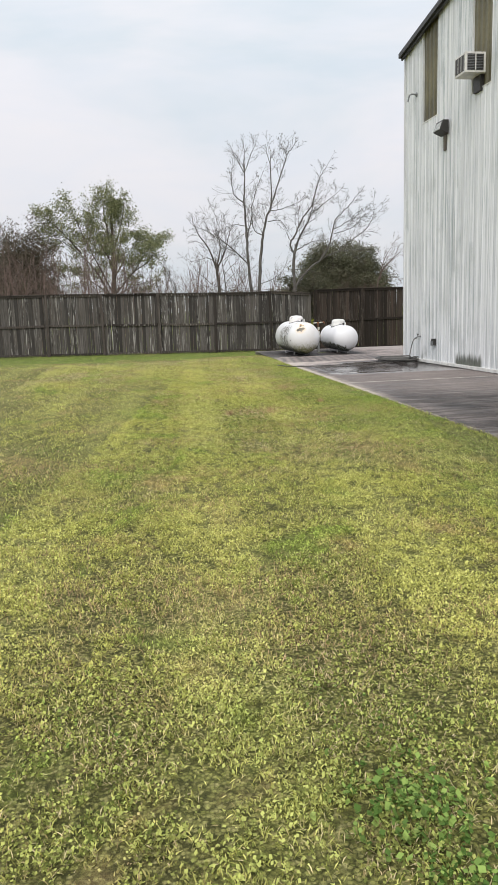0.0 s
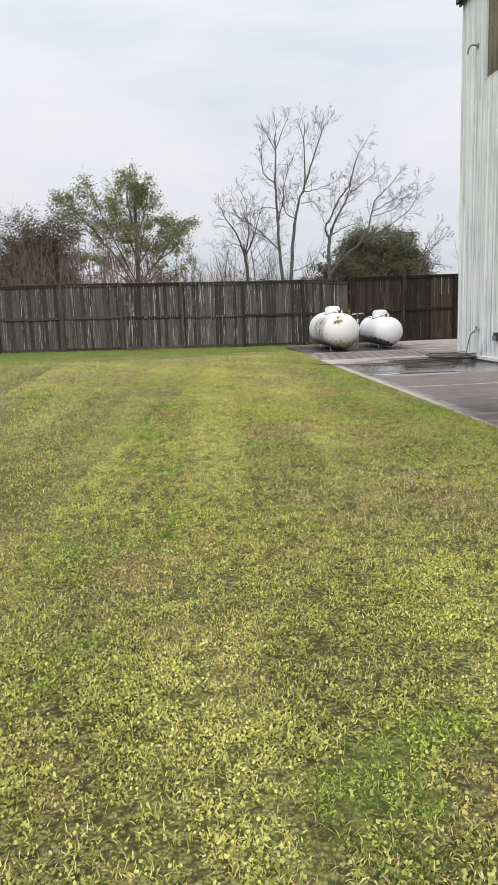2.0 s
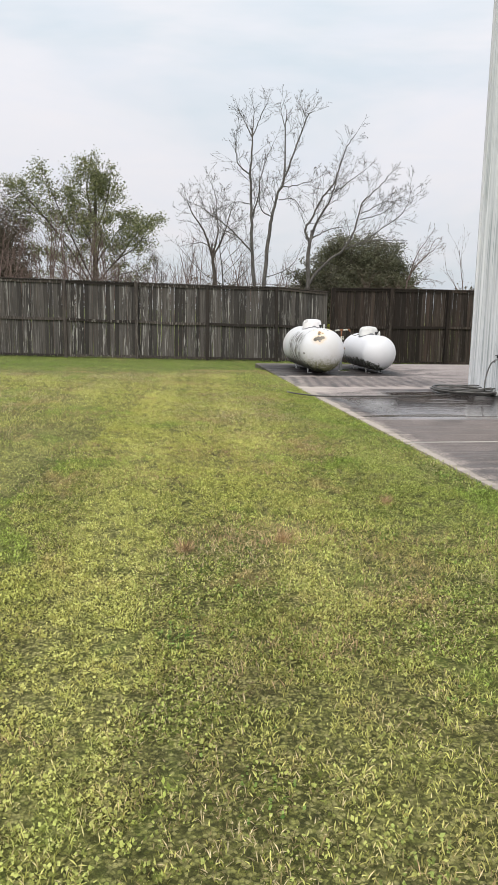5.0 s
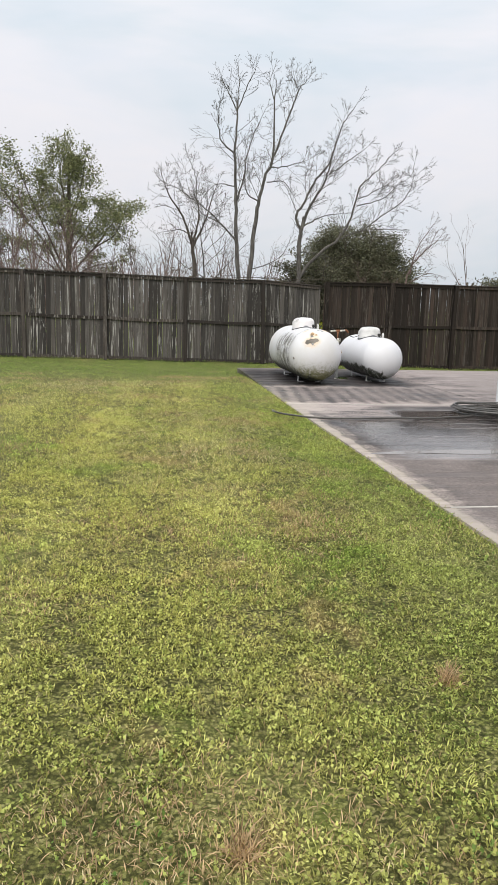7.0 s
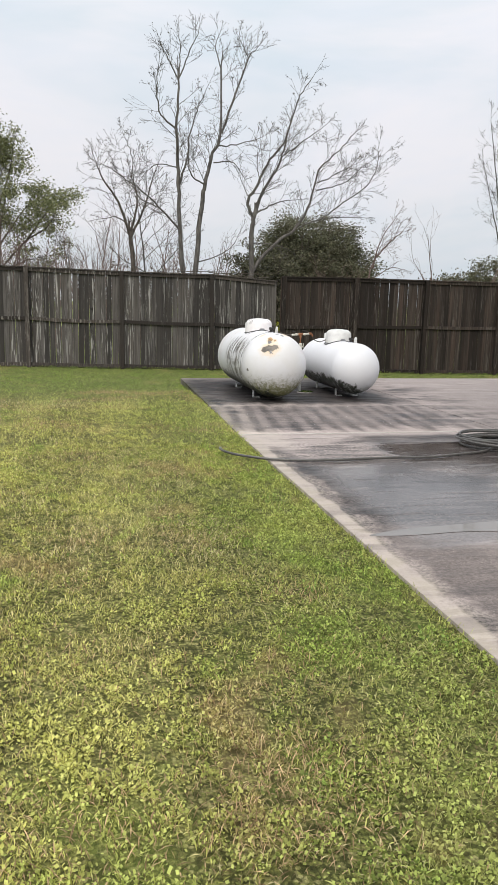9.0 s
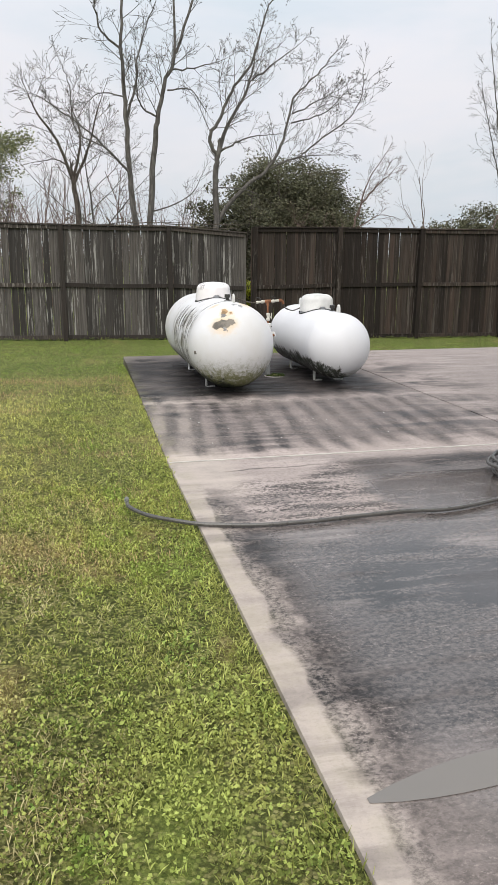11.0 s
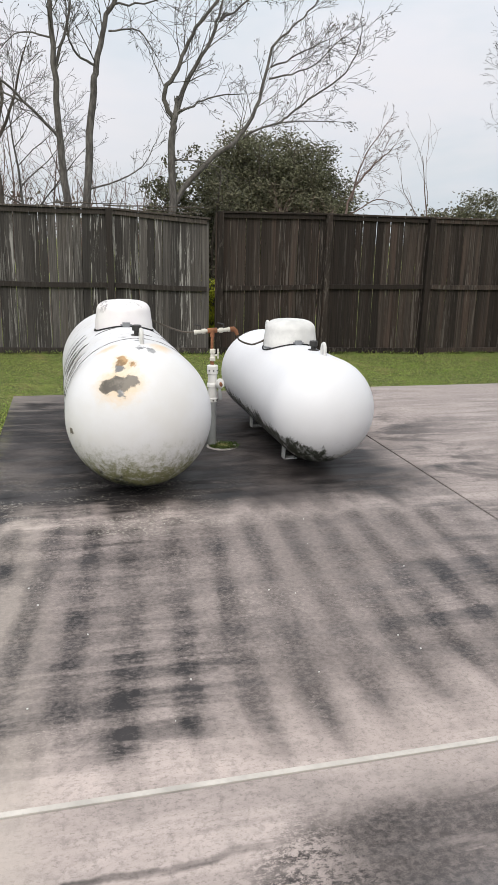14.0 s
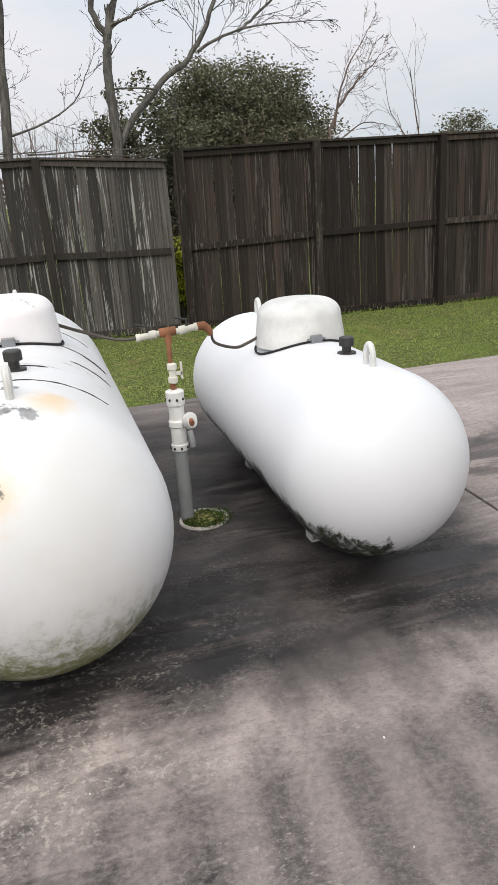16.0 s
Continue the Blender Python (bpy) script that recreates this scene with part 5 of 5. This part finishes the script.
plant("bare_tree", "small leafless tree with pale twigs", lean_tree, TWIG)
side_tree, Y = Tree(53), 34.0
limb(side_tree, Y, [(12.95, GROUND_BACK), (12.95, 2.6), (12.75, 4.2), (12.55, 5.6), (12.1, 7.9)], 0.06, 0.010, 14, 0.8, first=0.4)
limb(side_tree, Y, [(12.72, 4.4), (12.8, 6.2), (12.75, 8.1)], 0.03, 0.008, 10, 0.7, drift=0.4)
limb(side_tree, Y, [(12.9, 3.4), (12.3, 5.0), (11.7, 6.5)], 0.024, 0.007, 9, 0.6, drift=-0.4)
plant("bare_tree", "tall leafless tree with upright whippy branches", side_tree, BARK_PALE)
bare(0.1, 31.2, (-0.15, 0, 1), 4.3, 0.05, 42, "slim leafless tree with fine twigs", BARK_PALE, LOW, 0.5)
bare(-2.35, 32.5, (-0.10, 0, 1), 3.3, 0.05, 45, "small leafless tree with curved branches", BARK_PALE, LOW, 0.6)
bare(11.5, 36.0, (-0.10, 0, 1), 4.6, 0.04, 47, "thin leafless sapling beyond the fence", TWIG, ((4, 5, 0.55, 30), (2, 3, 0.5, 36), (1, 2, 0.5, 40)), 0.3)
bare(12.60, 35.0, (0.01, 0, 1), 5.07, 0.045, 49, "thin leafless sapling beyond the fence", TWIG, ((4, 5, 0.55, 30), (2, 3, 0.5, 36), (1, 2, 0.5, 40)), 0.3)

# young oak with fresh leaves: a straight leader and boughs that rise to uneven lobes
oak, Y = Tree(61), 43.0
limb(oak, Y, [(-5.55, GROUND_BACK), (-5.55, 3.0), (-5.50, 5.2), (-5.45, 7.0), (-5.45, 8.1)], 0.17, 0.025, 16, 1.0, OAK_SPRAY, first=0.45)
for way, drift, shoots in (([(-5.6, 2.2), (-6.6, 4.0), (-7.8, 5.3), (-8.9, 6.1)], 1.2, 12), ([(-5.6, 2.6), (-6.5, 4.6), (-7.3, 6.4), (-7.8, 7.7)], -1.0, 13),
                           ([(-5.5, 4.2), (-6.3, 5.8), (-6.7, 7.1)], 0.8, 9), ([(-7.3, 5.0), (-8.6, 6.5), (-9.4, 7.2)], 0.4, 8), ([(-5.6, 2.4), (-7.0, 3.5), (-8.4, 4.3)], 0.9, 8),
                           ([(-5.5, 2.6), (-4.4, 3.8), (-3.4, 4.5), (-3.0, 5.2)], -0.9, 10), ([(-5.5, 3.6), (-4.6, 5.0), (-3.9, 6.0)], 1.0, 10), ([(-4.4, 3.8), (-3.4, 5.2), (-2.7, 5.8)], 0.6, 8),
                           ([(-5.5, 5.0), (-4.9, 6.6), (-4.7, 7.6)], -0.6, 10), ([(-5.5, 5.4), (-5.9, 7.2), (-5.8, 8.1)], 0.7, 9), ([(-5.5, 3.0), (-5.2, 4.6), (-4.9, 5.6)], -1.8, 9), ([(-5.5, 3.4), (-5.9, 5.2), (-6.3, 6.4)], 1.8, 9), ([(-5.5, 2.4), (-4.6, 3.0), (-3.6, 3.3)], 0.5, 6)):
    limb(oak, Y, way, 0.05, 0.014, shoots + 3, 0.95, OAK_SPRAY, drift, angle=62)
plant("leafy_tree", "young tree with sparse fresh green leaves", oak, BARK_DARK, LEAF_FRESH, (3, 0.058, 0.15, 1))


def bush(x, y, width, height, seed, label, leaf_mat, limbs, per_tip, size, scatter_by, category="bush", name="evergreen_bush"):
    """Limbs reach out to fill an uneven dome."""
    t = Tree(seed)
    r = t.r
    for k in range(limbs):
        a, e = r.uniform(0, 6.283), math.asin(r.uniform(0.12, 1.0))
        bumpy = 0.86 + 0.12 * math.sin(3 * a + seed) + r.uniform(-0.08, 0.05)
        goal = Vector((x + math.cos(a) * math.cos(e) * width / 2 * bumpy, y + math.sin(a) * math.cos(e) * width * 0.32, GROUND_BACK + height * (0.10 + 0.84 * math.sin(e) * bumpy)))
        q = Vector((x + r.gauss(0, width * 0.10), y + r.gauss(0, width * 0.06), GROUND_BACK))
        way = goal - q
        t.grow(q, way.normalized() + Vector((0, 0, 0.15)), way.length * 0.92, 0.045, ((8, 10, 0.28, 52), (5, 7, 0.5, 50)), -0.02, 0.10, 0.4)
    return plant(name, label, t, BARK_DARK, leaf_mat, (per_tip, size, scatter_by, 1), category)


bush(7.45, 40.0, 7.7, 6.75, 71, "broad dark evergreen bush rising over the fence", LEAF_DARK, 165, 14, 0.052, 0.15)
bush(3.3, 31.2, 3.0, 4.3, 72, "lower evergreen shrub beside the leaning tree", LEAF_DARK, 28, 11, 0.044, 0.07)
bush(26.6, 60.0, 10.5, 6.2, 73, "distant rounded evergreen tree", LEAF_DARK, 60, 9, 0.09, 0.22)
bush(-11.2, 45.0, 7.5, 9.6, 75, "dark thicket of brown and green shrubs", LEAF_DRY, 64, 11, 0.062, 0.16)
bush(-15.5, 46.0, 8.0, 9.0, 76, "dark thicket of brown and green shrubs", LEAF_DARK, 56, 11, 0.065, 0.16)
# shrub added to give the lit slit between the two fences
bush(3.28, 28.98, 0.5, 2.0, 77, "slender shrub behind the fence corner in sunlit yellow-green", LEAF_LIT_LIME, 10, 5, 0.03, 0.03, "shrub", "shrub")

# brushwood along the back of the fence
brush = Tree(81)
for k in range(250):
    bx = brush.r.uniform(-17, 9)
    by = brush.r.uniform(31.5, 42)
    hh = brush.r.uniform(2.4, 4.4) * (1.25 if bx < -4 else 1.0 if bx < 3 else 0.7)
    brush.grow((bx, by, GROUND_BACK), (brush.r.gauss(0, 0.15), 0, 1), hh, 0.035, ((7, 9, 0.40, 36), (4, 5, 0.45, 36)), 0.10, 0.10)
ob = tagged(part("brushwood", brush.wood, TWIG), "tangle of thin leafless brown brushwood", "brushwood", kind="stuff")
low = Tree(83)
for k in range(80):
    bx = low.r.uniform(-20, 22)
    low.grow((bx, low.r.uniform(38, 52), GROUND_BACK), (low.r.gauss(0, 0.2), 0, 1), low.r.uniform(2.0, 3.1), 0.03, ((5, 6, 0.45, 45), (4, 5, 0.45, 42)), 0.08, 0.12)
lv, lq = low.leaves(2, 0.08, 0.18)
hedge = tagged(new("undergrowth", from_arrays("undergrowth", lv, lq, LEAF_DRY)), "brown and green undergrowth behind the fence", "undergrowth", kind="stuff")
part("stems", low.wood, TWIG, hedge)
# ---- lawn growth ----
rng = np.random.default_rng(5)


def value_noise(x, y, cell, seed):
    g = np.random.default_rng(seed).random((256, 256))
    u, v = x / cell + 1000.0, y / cell + 1000.0
    i, j = np.floor(u).astype(int), np.floor(v).astype(int)
    fu, fv = u - i, v - j
    fu, fv = fu * fu * (3 - 2 * fu), fv * fv * (3 - 2 * fv)
    a = g[i % 256, j % 256] * (1 - fu) + g[(i + 1) % 256, j % 256] * fu
    b = g[i % 256, (j + 1) % 256] * (1 - fu) + g[(i + 1) % 256, (j + 1) % 256] * fu
    return a * (1 - fv) + b * fv


def lawn_here(x, y):
    return ~((x > slab_edge(y) - 0.005) & (y < BACK_Y)) & (y < FENCE_Y - 0.1) & (y > -3)


def track(y):
    """Where the middle of the worn line of the lawn runs."""
    return -3.7 + 0.15 * (y + 2.7)


def scatter(n, x0, x1, y0, y1):
    x, y = rng.uniform(x0, x1, n), rng.uniform(y0, y1, n)
    ok = lawn_here(x, y)
    return x[ok], y[ok]


def walked(n, y0, y1):
    """Thicker growth along the worn line."""
    y = rng.uniform(y0, y1, n)
    x = track(y) + rng.uniform(-1.9, 2.1, n)
    ok = lawn_here(x, y)
    return x[ok], y[ok]


def blades(x, y, length, width, lean, curl=0.5):
    """Bent blades, four corners each."""
    n = len(x)
    z = level(x, y)
    a = rng.uniform(0, 2 * np.pi, n)
    ln = length * rng.uniform(0.5, 1.3, n)
    tilt = np.abs(rng.normal(0, lean, n)) + 0.25
    dx, dy, dz = np.cos(a) * np.sin(tilt), np.sin(a) * np.sin(tilt), np.cos(tilt)
    b = rng.uniform(0, 2 * np.pi, n)
    wx, wy = np.cos(b) * width / 2, np.sin(b) * width / 2
    base = np.stack([x, y, z - 0.004], 1)
    tip = base + np.stack([dx, dy, np.maximum(dz, 0.08)], 1) * ln[:, None]
    side = np.stack([wx, wy, np.zeros(n)], 1)
    mid = (base + tip) / 2 + np.stack([np.zeros(n), np.zeros(n), ln * 0.12], 1)
    v = np.stack([base - side * 0.6, mid - side, tip, mid + side], 1)
    return v.reshape(-1, 3), np.arange(4 * n).reshape(-1, 4)


def leaflets(x, y, size, lift):
    """Small rounded leaves that lie near the ground."""
    n = len(x)
    z = level(x, y) + rng.uniform(0.003, lift, n)
    a = rng.uniform(0, 2 * np.pi, n)
    s = size * rng.uniform(0.5, 1.4, n)
    ux, uy = np.cos(a) * s, np.sin(a) * s
    t1, t2 = rng.normal(0, 0.45, n) * s, rng.normal(0, 0.45, n) * s
    c = np.stack([x, y, z], 1)
    u, w2 = np.stack([ux, uy, t1], 1), np.stack([-uy * 0.75, ux * 0.75, t2], 1)
    v = np.stack([c - u, c + w2, c + u, c - w2], 1)
    return v.reshape(-1, 3), np.arange(4 * n).reshape(-1, 4)


def pile(chunks):
    vs, qs, off = [], [], 0
    for v, q in chunks:
        vs.append(v)
        qs.append(q + off)
        off += len(v)
    return np.concatenate(vs), np.concatenate(qs)


def clumped(x, y):
    """Leaves small bare gaps between tufts."""
    tuft = value_noise(x, y, 0.045, 21) * 0.6 + value_noise(x, y, 0.14, 22) * 0.4
    ok = rng.random(len(x)) < np.clip((tuft - 0.30) * 4.0, 0.04, 1)
    return x[ok], y[ok]


def dead_spots(n, seed):
    r = np.random.default_rng(seed)
    cy = r.uniform(-0.5, 22.0, n)
    cx = track(np.minimum(cy, 12)) + r.normal(0.2, 1.9, n)
    return cx, cy, r.uniform(0.08, 0.26, n)


green, dry, leafy = [], [], []
# bands: (count of tries, area, blade length, blade width)
for n, x0, x1, y0, y1, ln, wd in ((120000, -6.2, 0.0, -2.0, 12.5, 0.030, 0.0058), (480000, None, None, -1.6, 16.5, 0.028, 0.0054), (95000, -6.5, 0.0, 12.5, 20.0, 0.045, 0.006), (60000, -14.5, -4.5, 2.0, 20.0, 0.05, 0.010), (150000, -14.5, 12.0, 19.0, 28.2, 0.036, 0.008)):
    x, y = clumped(*(scatter(n, x0, x1, y0, y1) if x0 else walked(n, y0, y1)))
    drier = value_noise(x, y, 1.1, 1) * 0.6 + value_noise(x, y, 0.32, 2) * 0.4
    is_dry = rng.random(len(x)) < np.clip((drier - 0.38) * 2.6, 0.05, 0.9)
    is_dry &= (y < 21) | (rng.random(len(x)) < 0.12)
    green.append(blades(x[~is_dry], y[~is_dry], ln, wd, 0.85))
    dry.append(blades(x[is_dry], y[is_dry], ln * 1.15, wd * 0.75, 0.95))
for n, x0, x1, y0, y1, sz in ((190000, -6.0, 0.0, -2.0, 12.5, 0.0062), (560000, None, None, -1.6, 16.5, 0.0058), (110000, -6.0, 0.0, 12.5, 19.0, 0.0068)):
    x, y = clumped(*(scatter(n, x0, x1, y0, y1) if x0 else walked(n, y0, y1)))
    lush = value_noise(x, y, 0.8, 7) * 0.55 + value_noise(x, y, 0.22, 8) * 0.45
    ok = rng.random(len(x)) < np.clip((lush - 0.28) * 3.2, 0.08, 1)
    leafy.append(leaflets(x[ok], y[ok], sz, 0.030))
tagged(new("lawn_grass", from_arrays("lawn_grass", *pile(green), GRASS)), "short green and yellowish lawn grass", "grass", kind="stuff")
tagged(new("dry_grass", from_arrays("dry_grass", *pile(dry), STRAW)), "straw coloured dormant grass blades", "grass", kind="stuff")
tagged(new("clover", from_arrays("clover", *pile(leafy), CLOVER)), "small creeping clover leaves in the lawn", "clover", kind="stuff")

# broad-leaved weeds in patches
wv = []
centres = [(-3.01, -0.81, 0.10, 240), (-2.96, -1.16, 0.09, 150)]
for _ in range(170):
    cy = rng.uniform(-1, 14)
    centres.append((track(cy) + rng.normal(0, 1.4), cy, rng.uniform(0.05, 0.16), int(rng.uniform(8, 40))))
for _ in range(60):
    centres.append((-rng.uniform(0.12, 0.40), rng.uniform(6, 17), rng.uniform(0.05, 0.14), int(rng.uniform(10, 50))))
for cx, cy, rad, n in centres:
    x, y = rng.normal(cx, rad, n), rng.normal(cy, rad, n)
    ok = lawn_here(x, y)
    broad = 0.0115 if n > 100 else 0.0075
    for share in (1.0, 0.85, 0.75):
        wv.append(leaflets(x[ok], y[ok], broad * share, 0.045 * share))
tagged(new("weeds", from_arrays("weeds", *pile(wv), WEED)), "patches of broad-leaved green weeds", "weed", kind="stuff")
# tufts that stand along the edge of the slab and round the riser
n = 5000
ey = rng.uniform(3, BACK_Y, n)
ex = slab_edge(ey) - np.abs(rng.normal(0, 0.06, n)) + 0.012
ring = rng.uniform(0, 2 * np.pi, 700)
rr = 0.125 * np.sqrt(rng.uniform(0.1, 1, 700))
edge_v = blades(ex, ey, 0.050, 0.005, 0.8)
rx, ry = 1.82 + rr * np.cos(ring), 20.80 + rr * np.sin(ring)
rv, rq = blades(rx, ry, 0.026, 0.005, 0.8)
rv[:, 2] -= np.repeat(level(rx, ry), 4) - 0.012
foot = blades(rng.uniform(-14.5, 16, 4000), FENCE_Y - 0.06 - np.abs(rng.normal(0, 0.04, 4000)), 0.075, 0.007, 0.5)
tagged(new("riser_grass", from_arrays("riser_grass", rv, rq, PIT_GRASS)), "dark green grass round the riser", "grass", kind="stuff")
tagged(new("edge_grass", from_arrays("edge_grass", *pile([edge_v, foot]), GRASS)), "longer grass along the slab and fence", "grass", kind="stuff")
# small dead patches of matted blades
dead = []
worn = [(-5.04, 4.49, 0.45), (-2.77, 0.26, 0.14), (-2.12, 6.36, 0.20), (-3.00, 9.66, 0.30), (-2.24, 0.48, 0.16)]
for cx, cy, rad in list(zip(*dead_spots(110, 4))) + worn:
    n = int(3000 * rad * rad * 3.1) + 50
    x, y = rng.normal(cx, rad * 1.2, n), rng.normal(cy, rad * 0.8, n)
    ok = lawn_here(x, y)
    dead.append(blades(x[ok], y[ok], 0.05, 0.0038, 1.0))
for cx, cy in ((-1.05, 8.75), (-2.62, 7.75), (-2.0, 7.9)):
    a = rng.uniform(0, 6.283, 220)
    x, y = cx + 0.05 * np.cos(a) * rng.random(220), cy + 0.05 * np.sin(a) * rng.random(220)
    dead.append(blades(x, y, 0.09, 0.004, 1.2))
tagged(new("dead_grass", from_arrays("dead_grass", *pile(dead), DEAD)), "matted reddish straw patches in the lawn", "dead grass", kind="stuff")
# flakes of old paint and grit on the slab
chips = Shape()
rr2 = random.Random(9)
for _ in range(16):
    cx, cy, s = rr2.uniform(0.3, 3.1), rr2.uniform(17.2, 19.6), rr2.uniform(0.002, 0.0045)
    a = rr2.uniform(0, 3.14)
    chips.box(-s, s, -s * 0.7, s * 0.7, 0.0, 0.004, pose(cx, cy, 0.0005, 0, 0, math.degrees(a)))
tagged(part("paint_flakes", chips, WHITE_PAINT), "scattered white paint flakes on the concrete", "debris", kind="stuff")
